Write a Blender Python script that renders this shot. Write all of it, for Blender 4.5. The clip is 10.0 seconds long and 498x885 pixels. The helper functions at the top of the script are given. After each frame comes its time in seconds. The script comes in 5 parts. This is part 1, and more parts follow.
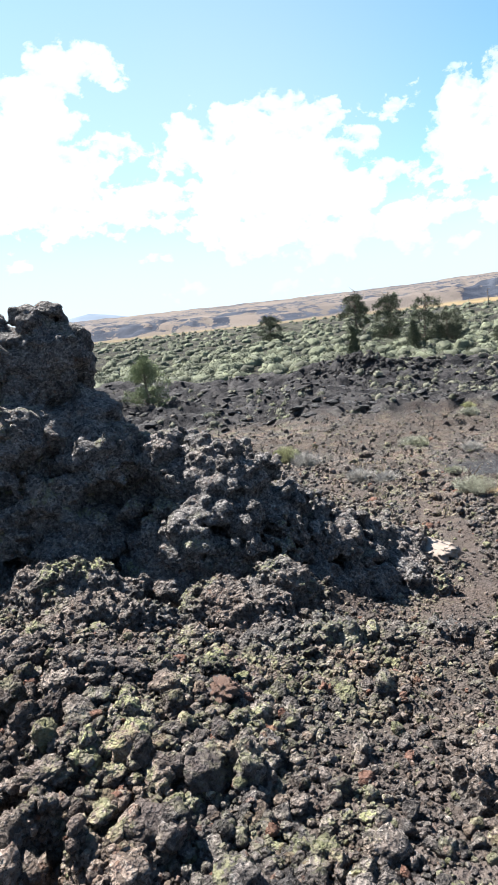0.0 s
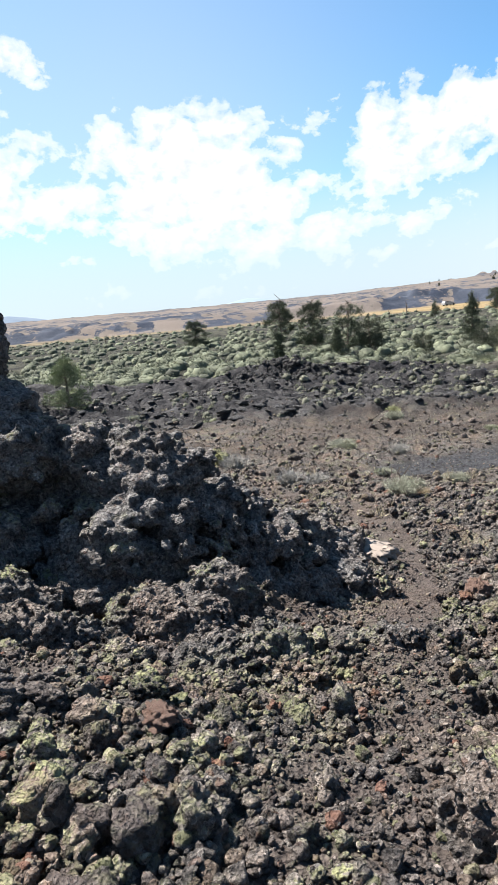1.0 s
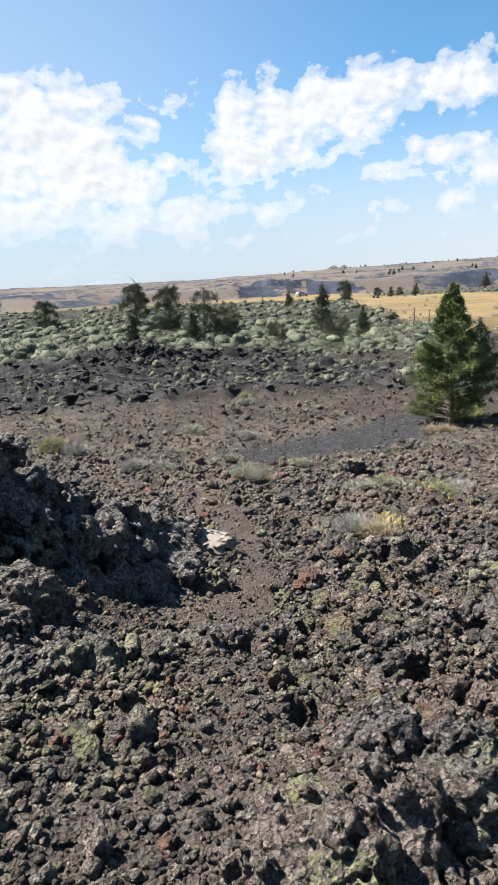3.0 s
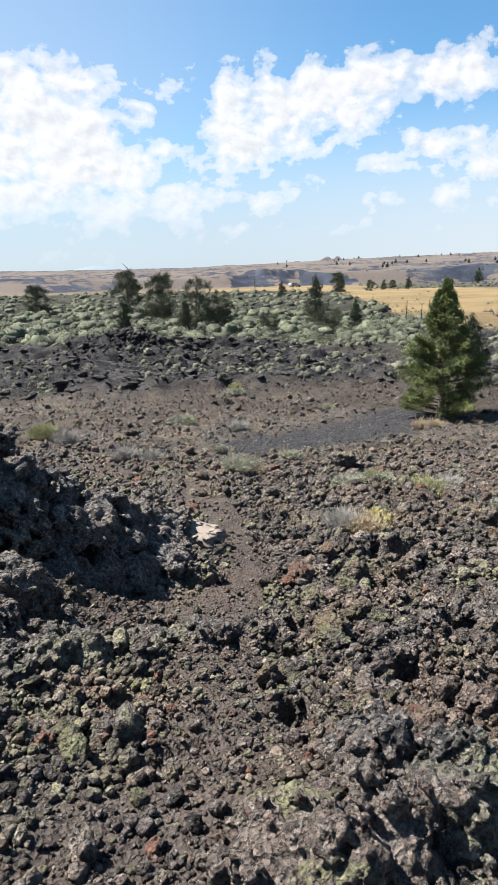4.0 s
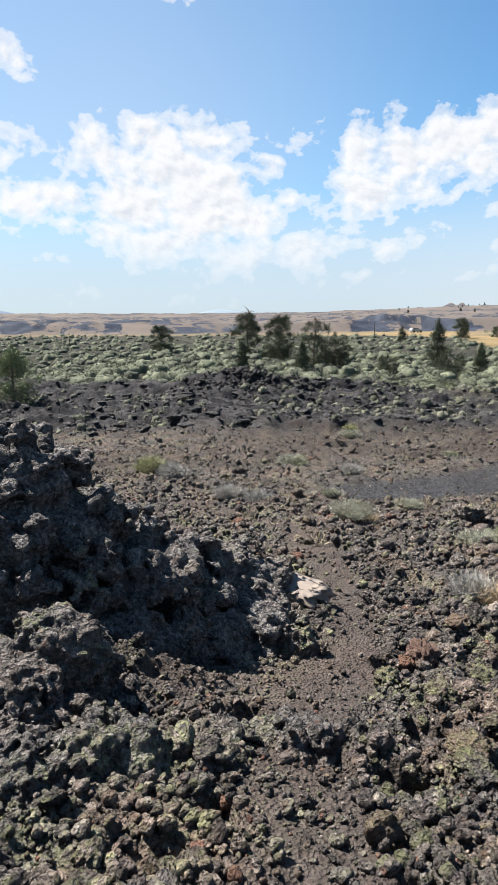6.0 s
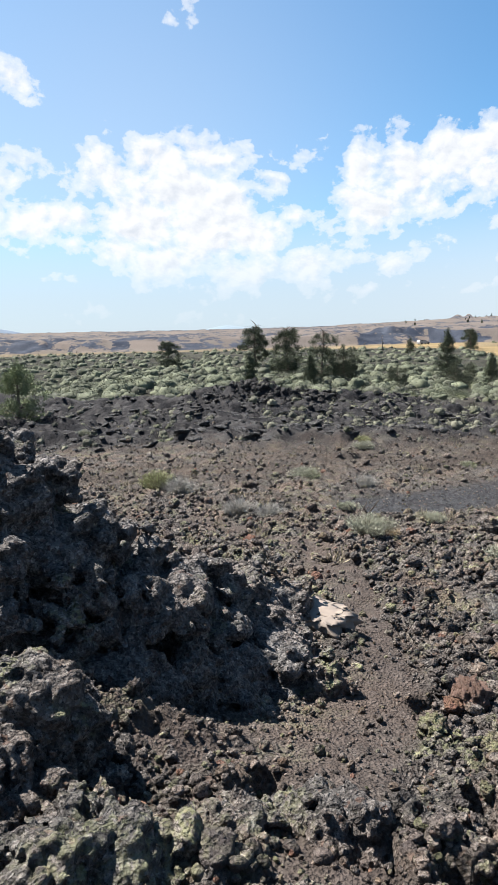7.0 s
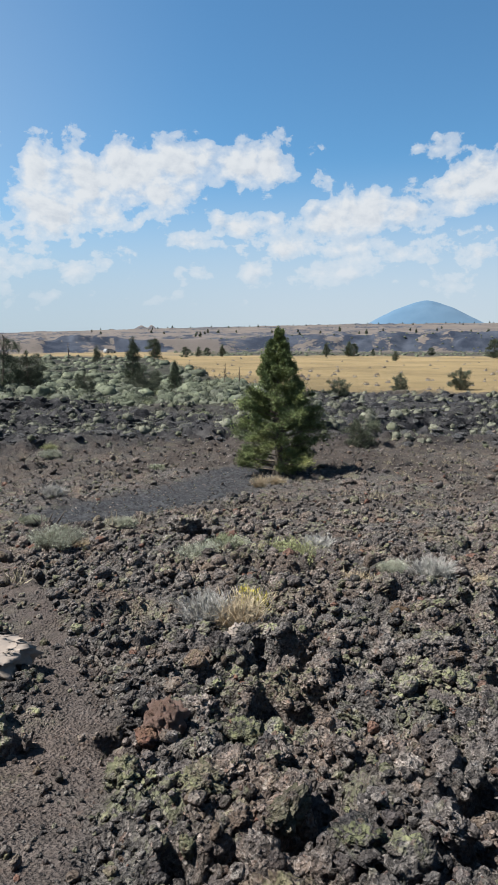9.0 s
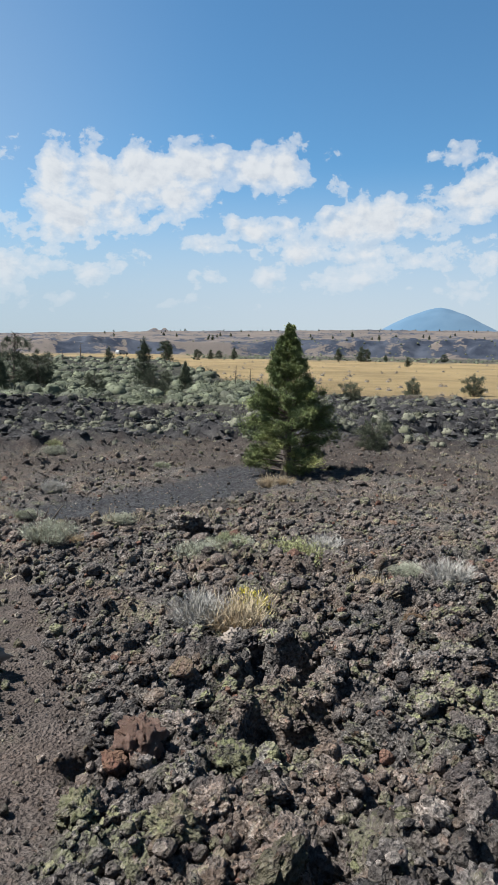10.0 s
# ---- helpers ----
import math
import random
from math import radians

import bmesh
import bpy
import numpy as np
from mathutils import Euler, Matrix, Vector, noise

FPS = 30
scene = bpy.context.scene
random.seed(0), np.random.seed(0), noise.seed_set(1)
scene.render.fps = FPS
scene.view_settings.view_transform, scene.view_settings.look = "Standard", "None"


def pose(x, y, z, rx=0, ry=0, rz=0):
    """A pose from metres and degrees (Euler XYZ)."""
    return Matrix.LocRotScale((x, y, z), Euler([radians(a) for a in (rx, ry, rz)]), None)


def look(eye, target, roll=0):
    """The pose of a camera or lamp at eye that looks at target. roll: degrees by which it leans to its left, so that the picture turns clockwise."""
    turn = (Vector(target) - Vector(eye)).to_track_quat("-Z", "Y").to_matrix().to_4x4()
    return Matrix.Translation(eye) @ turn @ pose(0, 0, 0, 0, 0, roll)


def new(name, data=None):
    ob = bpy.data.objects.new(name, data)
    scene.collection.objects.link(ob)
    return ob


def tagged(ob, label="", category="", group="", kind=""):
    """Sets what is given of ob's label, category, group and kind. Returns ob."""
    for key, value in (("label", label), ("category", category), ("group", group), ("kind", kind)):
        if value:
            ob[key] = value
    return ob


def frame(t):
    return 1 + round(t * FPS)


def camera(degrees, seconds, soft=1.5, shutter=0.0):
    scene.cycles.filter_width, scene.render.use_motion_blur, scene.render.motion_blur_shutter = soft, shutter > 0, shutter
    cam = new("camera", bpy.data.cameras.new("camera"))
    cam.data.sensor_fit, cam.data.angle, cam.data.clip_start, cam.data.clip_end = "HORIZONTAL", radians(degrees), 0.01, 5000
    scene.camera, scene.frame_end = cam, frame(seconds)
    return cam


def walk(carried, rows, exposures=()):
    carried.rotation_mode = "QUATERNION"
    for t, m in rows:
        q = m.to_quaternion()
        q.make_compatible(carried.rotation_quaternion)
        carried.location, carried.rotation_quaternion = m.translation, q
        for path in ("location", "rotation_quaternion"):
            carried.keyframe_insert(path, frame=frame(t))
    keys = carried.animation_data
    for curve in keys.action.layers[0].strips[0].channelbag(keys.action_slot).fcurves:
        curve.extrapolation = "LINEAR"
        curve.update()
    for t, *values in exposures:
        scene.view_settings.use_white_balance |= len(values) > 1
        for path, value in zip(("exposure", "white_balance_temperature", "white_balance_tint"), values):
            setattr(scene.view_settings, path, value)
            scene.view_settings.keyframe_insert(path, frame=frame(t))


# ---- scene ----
cam = camera(41.3, 10.0, soft=0.5)
PATH = [
    (0, (0.074, -0.076, 1.814), (0.035, 1.885, 1.42), -6.4),
    (0.5, (-0.057, 0.111, 1.733), (-0.099, 2.07, 1.33), -6.5),
    (1, (0.0, 0.329, 1.638), (0.189, 2.28, 1.241), -5.1),
    (1.2, (0.039, 0.398, 1.596), (0.39, 2.325, 1.192), -4.6),
    (1.5, (0.053, 0.489, 1.57), (0.473, 2.399, 1.149), -4.2),
    (2, (0.151, 0.681, 1.524), (0.734, 2.539, 1.071), -2.5),
    (2.5, (0.306, 0.676, 1.524), (0.881, 2.537, 1.069), -3.0),
    (3.8, (0.311, 0.654, 1.548), (0.955, 2.482, 1.054), -1.5),
    (4, (0.305, 0.713, 1.551), (0.931, 2.547, 1.055), -1.1),
    (4.5, (0.239, 0.815, 1.599), (0.725, 2.696, 1.124), 0.8),
    (5, (0.394, 0.956, 1.455), (0.86, 2.843, 0.981), -0.2),
    (5.5, (0.517, 1.273, 1.385), (0.877, 3.197, 0.974), -0.0),
    (5.7, (0.523, 1.343, 1.377), (0.858, 3.28, 1.005), 0.1),
    (6.8, (0.599, 1.95, 1.195), (0.851, 3.901, 0.832), -1.5),
    (7, (0.601, 2.044, 1.184), (0.882, 3.998, 0.862), -1.3),
    (7.5, (0.711, 2.278, 1.101), (1.171, 4.207, 0.847), -1.0),
    (8, (0.727, 2.411, 1.072), (1.608, 4.187, 0.806), -0.8),
    (8.5, (0.808, 2.441, 1.047), (1.897, 4.09, 0.742), -0.4),
    (9, (0.9, 2.546, 1.01), (2.028, 4.17, 0.705), 0.1),
    (9.5, (1.015, 2.713, 0.944), (2.147, 4.335, 0.643), 0.5),
    (10, (1.213, 2.89, 0.809), (2.316, 4.533, 0.516), 1.1),
]
PLAN = 1.3
walk(cam, [(t, look(Vector(eye) * PLAN, Vector(target) * PLAN, roll)) for t, eye, target, roll in PATH],
     exposures=[(0, 2.3, 6400, 10), (1, 2.06, 6450, 10), (2, 1.74, 6500, 10), (2.5, 1.86, 6500, 10), (4, 1.86, 6500, 10), (5.5, 1.8, 6500, 10), (7, 1.88, 6450, 10), (7.5, 1.58, 6350, 8), (8, 1.52, 6300, 8), (9, 1.48, 6250, 8), (10, 1.48, 6250, 8)])

# ---- world, sun, exposure ----
SUN_EL, SUN_AZ = 55.0, 50.0          # degrees above the horizon, degrees to the left of +Y
world = bpy.data.worlds.new("sky")
scene.world = world
world.use_nodes = True


class Nodes:
    """A short way to write node trees."""

    def __init__(self, tree):
        self.t = tree

    def add(self, kind, **props):
        n = self.t.nodes.new(kind)
        for k, v in props.items():
            setattr(n, k, v)
        return n

    def put(self, socket, value):
        if isinstance(value, bpy.types.NodeSocket):
            self.t.links.new(value, socket)
        else:
            socket.default_value = value

    def math(self, op, a, b=0.0, c=0.0, clamp=False):
        n = self.add("ShaderNodeMath", operation=op, use_clamp=clamp)
        for s, v in zip(n.inputs, (a, b, c)):
            self.put(s, v)
        return n.outputs[0]

    def mix(self, f, a, b, mode="MIX"):
        n = self.add("ShaderNodeMix", data_type="RGBA", blend_type=mode)
        self.put(n.inputs[0], f)
        self.put(n.inputs[6], a if isinstance(a, bpy.types.NodeSocket) else (*a, 1))
        self.put(n.inputs[7], b if isinstance(b, bpy.types.NodeSocket) else (*b, 1))
        return n.outputs[2]

    def step(self, v, lo, hi, to0=0.0, to1=1.0):
        n = self.add("ShaderNodeMapRange", interpolation_type="SMOOTHSTEP")
        for s, x in zip(n.inputs, (v, lo, hi, to0, to1)):
            self.put(s, x)
        return n.outputs[0]

    def noise(self, vec, scale, detail=4.0, rough=0.55, warp=0.0):
        n = self.add("ShaderNodeTexNoise")
        if vec is not None:
            self.put(n.inputs["Vector"], vec)
        self.put(n.inputs["Scale"], scale)
        self.put(n.inputs["Detail"], detail)
        self.put(n.inputs["Roughness"], rough)
        self.put(n.inputs["Distortion"], warp)
        return n.outputs[0]

    def voronoi(self, vec, scale, feature="F1", out=0):
        n = self.add("ShaderNodeTexVoronoi", feature=feature)
        if vec is not None:
            self.put(n.inputs["Vector"], vec)
        self.put(n.inputs["Scale"], scale)
        return n.outputs[out]


def build_sky():
    w = Nodes(world.node_tree)
    w.t.nodes.clear()
    sky = w.add("ShaderNodeTexSky", sky_type="NISHITA", sun_disc=False, sun_elevation=radians(SUN_EL), sun_rotation=radians(-SUN_AZ),
                altitude=1300, air_density=1.0, dust_density=1.5, ozone_density=1.4)
    co = w.add("ShaderNodeTexCoord").outputs["Generated"]
    sep = w.add("ShaderNodeSeparateXYZ")
    w.put(sep.inputs[0], co)
    x, y, z = sep.outputs
    az = w.math("MULTIPLY", w.math("ARCTAN2", w.math("MULTIPLY", x, -1), y), 57.2958)
    el = w.math("MULTIPLY", w.math("ARCSINE", z), 57.2958)
    # cumulus banks: bearing, height, half width, half height (degrees), fullness
    near_sun = [(12.9, 18.7, 2.7, 2.2, 1), (9.4, 18.8, 1.9, 1.1, .9), (15, 16.2, 3.4, 2.9, 1), (16.8, 13.2, 3.9, 3.4, 1), (13.3, 11, 4.4, 2.9, 1),
                (16.3, 9.1, 5.9, 2.2, 1), (9.4, 13.4, 2.7, 1, .9), (9.1, 9.4, 3.9, 2.2, 1), (10.9, 12.1, 2.5, 2, .9), (9.2, 19.4, 1.7, 1.2, .8), (-4, 24.3, 1.4, 1.4, .8), (20.9, 11.4, 5.4, 4.4, 1)]
    tall_bank = [(-5.6, 14, 3.7, 2.2, 1), (-1.5, 13.9, 3.7, 2.2, 1), (3.6, 14, 1.6, 1.9, 1), (2.4, 12.6, 3.4, 2, 1), (7.3, 9.5, 3.4, 1.6, 1), (-3.3, 11.4, 5.4, 2.9, 1),
                 (.4, 9.2, 4.4, 2.9, 1), (-5.5, 9.3, 4.9, 3.4, 1), (-2.2, 6.2, 5.4, 2.5, .95), (2.3, 7, 2.9, 2.2, .95), (-8.9, 8.1, 3.6, 2.5, 1), (-6.8, 5, 5.4, 2, .75)]
    scraps = [(-13.3, 13.9, 2.8, .8, 1), (-16, 13.3, 1.2, .7, .9), (-10.6, 11.9, 1.7, 1.4, 1), (-12.4, 9.6, 3.1, 1.3, .95), (5.9, 7.6, 1.5, 1, .85), (6.1, 4.8, 1.4, .7, .7), (-13.4, 5.6, 4.2, 1.9, .85)]
    long_bank = [(-17.8, 13, 2.2, 2.4, 1), (-20.8, 14.6, 1.1, 1.7, 1), (-21.8, 12.4, 3.9, 2.7, 1), (-19.7, 9.6, 2.9, 2.2, .95), (-16.6, 8.4, 2.9, 1.2, .9), (-25, 13.5, 3.9, 2.5, 1),
                 (-29.6, 14.1, 3.9, 2.4, 1), (-33.7, 13.8, 2.9, 2, 1), (-36.5, 14.2, 2, 1.7, .95), (-37.2, 15.7, 1.5, .6, .8), (-22.7, 10.1, 2.9, 1.9, 1), (-27.2, 11.7, 4.4, 1.8, 1), (-18, 10.2, 2.9, 1.7, .9), (-16.5, 8, 2.5, 1, .8)]
    strays = [(-30, 8.2, 2.7, 1.1, 1), (-33.8, 9.3, 2.9, 1.6, 1), (-36.6, 9.7, 1.7, 1.4, 1), (-40.7, 13, 2, .9, .95), (-39.7, 15.3, 1.3, .6, .8), (-49.9, 14.7, 1.6, .7, .9), (-20.3, 5.5, 2, 1.1, .9), (-23.2, 6.6, 1.9, 1.1, .95), (-30.9, 5.6, 2.2, .6, .7)]
    slant_bank = [(-35.7, 5.7, 2, 1.1, .9), (-38.5, 7.7, 2.5, 1.6, 1), (-41.5, 9.5, 2.7, 1.9, 1), (-44.5, 10.1, 2.7, 2, 1), (-43.7, 7.7, 3.9, 1.7, .9), (-47.9, 10, 2.5, 1.7, 1), (-48.7, 11.7, 1.8, 1.1, .95), (-51.1, 11.6, 3.4, 1.9, 1),
                  (-54, 12.2, 2.9, 2.1, 1), (-57.2, 13, 3.9, 2.5, 1), (-40.4, 5.7, 4.4, 1.4, .75), (-46.9, 7.2, 3.9, 1.5, .75), (-53.4, 8.8, .9, .5, .9), (-50.1, 6.4, 2.2, .8, .85), (-53.9, 6.8, 2.5, .8, .9), (-51.5, 4.7, 4.4, .8, .65)]
    low_streaks = [(-17.1, 3.5, 3.9, .6, .7), (-29.5, 3.1, 4.9, .6, .6), (4.7, 2.3, 2.9, .6, .7), (-1.6, 1.8, 4.4, .5, .6), (18.7, 5, 2, .6, .7)]
    place = w.add("ShaderNodeCombineXYZ")
    w.put(place.inputs[0], az)
    w.put(place.inputs[1], el)
    total = None
    for a0, e0, ra, re, full in near_sun + tall_bank + scraps + long_bank + strays + slant_bank + low_streaks:
        off = w.add("ShaderNodeVectorMath", operation="SUBTRACT")
        w.put(off.inputs[0], place.outputs[0])
        off.inputs[1].default_value = (a0, e0, 0)
        span = w.add("ShaderNodeVectorMath", operation="MULTIPLY")
        w.put(span.inputs[0], off.outputs[0])
        span.inputs[1].default_value = (1 / ra, 1 / re, 0)
        reach = w.add("ShaderNodeVectorMath", operation="LENGTH")
        w.put(reach.inputs[0], span.outputs[0])
        deep = min(ra, re)
        d = w.math("MULTIPLY_ADD", reach.outputs["Value"], -deep, deep - (1 - full) * 1.1)
        total = d if total is None else w.math("SMOOTH_MAX", total, d, .5)
    # the rest of the sky has clouds of the same sort
    away = w.math("MAXIMUM", w.step(az, 26, 34), w.step(az, -60, -70))
    comb = w.add("ShaderNodeCombineXYZ")
    w.put(comb.inputs[0], az)
    w.put(comb.inputs[1], w.math("MULTIPLY", el, 1.3))
    flat = comb.outputs[0]
    wide = w.math("MULTIPLY", w.math("SUBTRACT", w.noise(flat, .05, 3.0), .52), 14)
    wide = w.math("SUBTRACT", wide, w.math("ADD", w.step(el, 6, 1, 0, 4), w.step(el, 16, 26, 0, 6)))
    total = w.math("MAXIMUM", total, w.math("ADD", wide, w.math("MULTIPLY", w.math("SUBTRACT", away, 1), 40)))

    def billow(vec):
        """Heaped, cauliflower-like relief."""
        b1, b2, b3 = w.voronoi(vec, .5, "SMOOTH_F1"), w.voronoi(vec, 1.15, "SMOOTH_F1"), w.noise(vec, .24, 9.0, .58, .25)
        b4 = w.noise(vec, .95, 7.0, .62, .3)
        heap = w.math("ADD", w.math("MULTIPLY_ADD", b1, -1.5, .7), w.math("MULTIPLY_ADD", b2, -.9, .4))
        return w.math("ADD", heap, w.math("ADD", w.math("MULTIPLY_ADD", b3, 5.0, -2.55), w.math("MULTIPLY_ADD", b4, 2.4, -1.2)))

    shift = w.add("ShaderNodeVectorMath", operation="ADD")
    w.put(shift.inputs[0], flat)
    shift.inputs[1].default_value = (0.4, 0.6, 0)
    fine, lit = billow(flat), billow(shift.outputs[0])
    dens = w.math("ADD", total, fine)
    cover = w.math("ADD", w.step(dens, -.05, .4, 0, .5), w.step(dens, .3, 1.7, 0, .5))
    shade = w.step(w.math("ADD", w.math("MULTIPLY", w.math("SUBTRACT", fine, lit), .35), w.math("MULTIPLY", w.step(dens, .2, 3.0), -.22)), -.75, .12)
    white = w.mix(shade, (.79, .84, .92), (1.07, 1.08, 1.1))
    veil = w.math("MULTIPLY", w.math("MULTIPLY", w.step(el, 15, 2), w.step(el, -3, 0)), .84)
    blue = w.mix(1.0, sky.outputs[0], (.86, 1.335, 1.48), "MULTIPLY")
    milky = w.math("MULTIPLY", w.math("MULTIPLY", w.step(el, 46, 8), w.step(az, -34, 4)), .52)
    hazy = w.mix(w.math("MAXIMUM", veil, milky), blue, w.mix(w.step(az, -14, -44), (5.4, 6.05, 6.95), (6.3, 6.7, 7.4)))
    bright = w.mix(1.0, white, (7.6, 7.6, 7.6), "MULTIPLY")
    thick = w.math("MULTIPLY", cover, w.step(el, .5, 8, .2, .98))
    out = w.mix(1.0, w.mix(thick, hazy, bright), (.69, .69, .69), "MULTIPLY")
    bg = w.add("ShaderNodeBackground")
    w.put(bg.inputs[0], out)
    bg.inputs[1].default_value = 0.05
    w.put(w.add("ShaderNodeOutputWorld").inputs[0], bg.outputs[0])


build_sky()
sun = new("sun", bpy.data.lights.new("sun", "SUN"))
sun.data.energy, sun.data.angle, sun.data.color = 5.0, radians(0.53), (1.0, .955, .89)
sun.matrix_world = look((0, 0, 40), (40 * math.sin(radians(SUN_AZ)), -40 * math.cos(radians(SUN_AZ)), 40 - 40 * math.tan(radians(SUN_EL))))


# ---- materials ----
def material(name):
    m = bpy.data.materials.new(name)
    m.use_nodes = True
    n = Nodes(m.node_tree)
    return m, n, m.node_tree.nodes["Principled BSDF"]


def bump(n, bsdf, height, strength, dist):
    b = n.add("ShaderNodeBump")
    n.put(b.inputs["Height"], height)
    b.inputs["Strength"].default_value, b.inputs["Distance"].default_value = strength, dist
    n.put(bsdf.inputs["Normal"], b.outputs[0])


def coords(n, kind):
    if kind == "world":
        return n.add("ShaderNodeNewGeometry").outputs["Position"]
    v = n.add("ShaderNodeVectorMath", operation="ADD")
    n.put(v.inputs[0], n.add("ShaderNodeTexCoord").outputs["Object"])
    r = n.add("ShaderNodeVectorMath", operation="SCALE")
    r.inputs[0].default_value = (31, 17, 53)
    n.put(r.inputs["Scale"], n.add("ShaderNodeObjectInfo").outputs["Random"])
    n.put(v.inputs[1], r.outputs[0])
    return v.outputs[0]


def lava_colour(n, p, lichen=0.5, tone=1.0, warm=0.5):
    """Grey-brown basalt with rusty and lichen-grown spots."""
    big, mid, fine = n.noise(p, 1.3, 4), n.noise(p, 9, 5, .6), n.noise(p, 70, 4, .65)
    t = tone
    c = n.mix(n.step(mid, .3, .72), (.052 * t, .05 * t, .051 * t), ((.112 + .02 * warm) * t, (.113 + .004 * warm) * t, (.118 - .014 * warm) * t))
    c = n.mix(n.math("MULTIPLY", n.step(big, .42, .68), warm), c, (.15 * t, .112 * t, .09 * t))
    c = n.mix(n.math("MULTIPLY", n.step(n.noise(p, 5.5, 3), .68, .78), .4), c, (.17, .075, .05))
    c = n.mix(n.step(fine, .45, .78, .0, .7), c, ((.25 + .03 * warm) * t, .25 * t, (.258 - .03 * warm) * t))
    c = n.mix(n.step(n.noise(p, 13, 5, .7), .56, .7, 0, .55), c, (.24 * t, .235 * t, .225 * t))
    grit = n.add("ShaderNodeTexVoronoi", feature="F1")
    n.put(grit.inputs["Vector"], p)
    n.put(grit.inputs["Scale"], 38)
    pick = n.add("ShaderNodeSeparateColor")
    n.put(pick.inputs[0], grit.outputs["Color"])
    c = n.mix(1.0, c, n.mix(pick.outputs[0], (.5, .5, .5), (1.65, 1.6, 1.55)), "MULTIPLY")
    c = n.mix(n.step(pick.outputs[1], .95, .98, 0, .3), c, (.24, .12, .08))
    # shade inside the vesicles, put into the base colour as near-black pits
    hole_shade = n.math("MAXIMUM", n.step(n.voronoi(p, 75), .34, .16), n.math("MULTIPLY", n.step(n.voronoi(p, 31), .3, .14), .8))
    hole_shade = n.math("MULTIPLY", hole_shade, n.step(n.noise(p, 12, 2), .38, .56))
    c = n.mix(n.math("MULTIPLY", hole_shade, .75), c, (.018, .017, .017))
    up = n.add("ShaderNodeSeparateXYZ")
    n.put(up.inputs[0], n.add("ShaderNodeNewGeometry").outputs["Normal"])
    spots = n.math("MULTIPLY", n.step(n.noise(p, 2.2, 6, .62), .5, .62), n.step(n.noise(p, 28, 4, .6), .4, .58))
    spots = n.math("MULTIPLY", spots, n.step(n.noise(p, .45, 3), .42, .56, .3, 1.0))
    # mossy beds on the slope
    for bx, by, reach in ((.85, 3.4, .75), (.0, 2.8, .85), (-.4, 2.1, .7), (2.8, 3.9, .55)):
        far_off = n.add("ShaderNodeVectorMath", operation="DISTANCE")
        n.put(far_off.inputs[0], p)
        far_off.inputs[1].default_value = (bx * PLAN, by * PLAN, .0)
        bed = n.math("MULTIPLY", n.step(far_off.outputs["Value"], reach * PLAN, .3 * reach * PLAN), n.step(n.noise(p, 4.5, 6, .7), .46, .6))
        spots = n.math("MAXIMUM", spots, n.math("MULTIPLY", bed, n.step(n.noise(p, 28, 4, .6), .36, .56)))
    c = n.mix(n.math("MULTIPLY", n.math("MULTIPLY", spots, n.step(up.outputs[2], .05, .6)), lichen), c, (.315, .325, .18))
    return c, fine, mid


def lava_material(name, kind="world", lichen=.5, tone=1.0, warm=.5, rough=.92, grain=1.0, stones=False):
    m, n, b = material(name)
    p = coords(n, kind)
    c, fine, mid = lava_colour(n, p, lichen, tone, warm)
    if stones:
        r = n.math("FRACT", n.math("ADD", n.add("ShaderNodeNewGeometry").outputs["Random Per Island"], n.add("ShaderNodeObjectInfo").outputs["Random"]))
        c = n.mix(1.0, c, n.mix(r, (.55, .55, .57), (1.6, 1.55, 1.5)), "MULTIPLY")
        r2 = n.math("FRACT", n.math("MULTIPLY", r, 17.3))
        r3 = n.math("FRACT", n.math("MULTIPLY", r, 41.7))
        c = n.mix(n.step(r3, .6, .9, 0, .35), c, (.2, .165, .155))
        c = n.mix(n.math("MULTIPLY", n.step(r3, .14, .1, 0, .6), n.step(mid, .4, .6)), c, (.22, .225, .12))
        c = n.mix(n.step(r2, .9, .93, 0, .45), c, (.22, .155, .11))
        c = n.mix(n.step(r2, .978, .985, 0, .6), c, (.24, .11, .08))
    n.put(b.inputs["Base Color"], n.mix(1.0, c, (.77, .77, .77), "MULTIPLY"))
    b.inputs["Roughness"].default_value = rough
    b.inputs["Specular IOR Level"].default_value = .08
    pits = n.voronoi(p, 55 * grain)
    pits = n.math("ADD", pits, n.math("MULTIPLY", n.voronoi(p, 21 * grain), 2.0))
    h = n.math("ADD", n.math("MULTIPLY", pits, .7), n.math("ADD", fine, n.math("MULTIPLY", n.noise(p, 22, 8, .7), 1.1)))
    bump(n, b, h, 1.0, .06 / grain)
    return m


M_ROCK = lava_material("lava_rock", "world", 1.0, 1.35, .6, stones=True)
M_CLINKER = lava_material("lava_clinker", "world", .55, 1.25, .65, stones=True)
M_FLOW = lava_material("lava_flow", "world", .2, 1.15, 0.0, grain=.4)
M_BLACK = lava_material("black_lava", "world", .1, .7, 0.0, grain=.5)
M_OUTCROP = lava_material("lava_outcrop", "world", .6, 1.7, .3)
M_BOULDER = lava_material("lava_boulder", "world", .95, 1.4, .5)


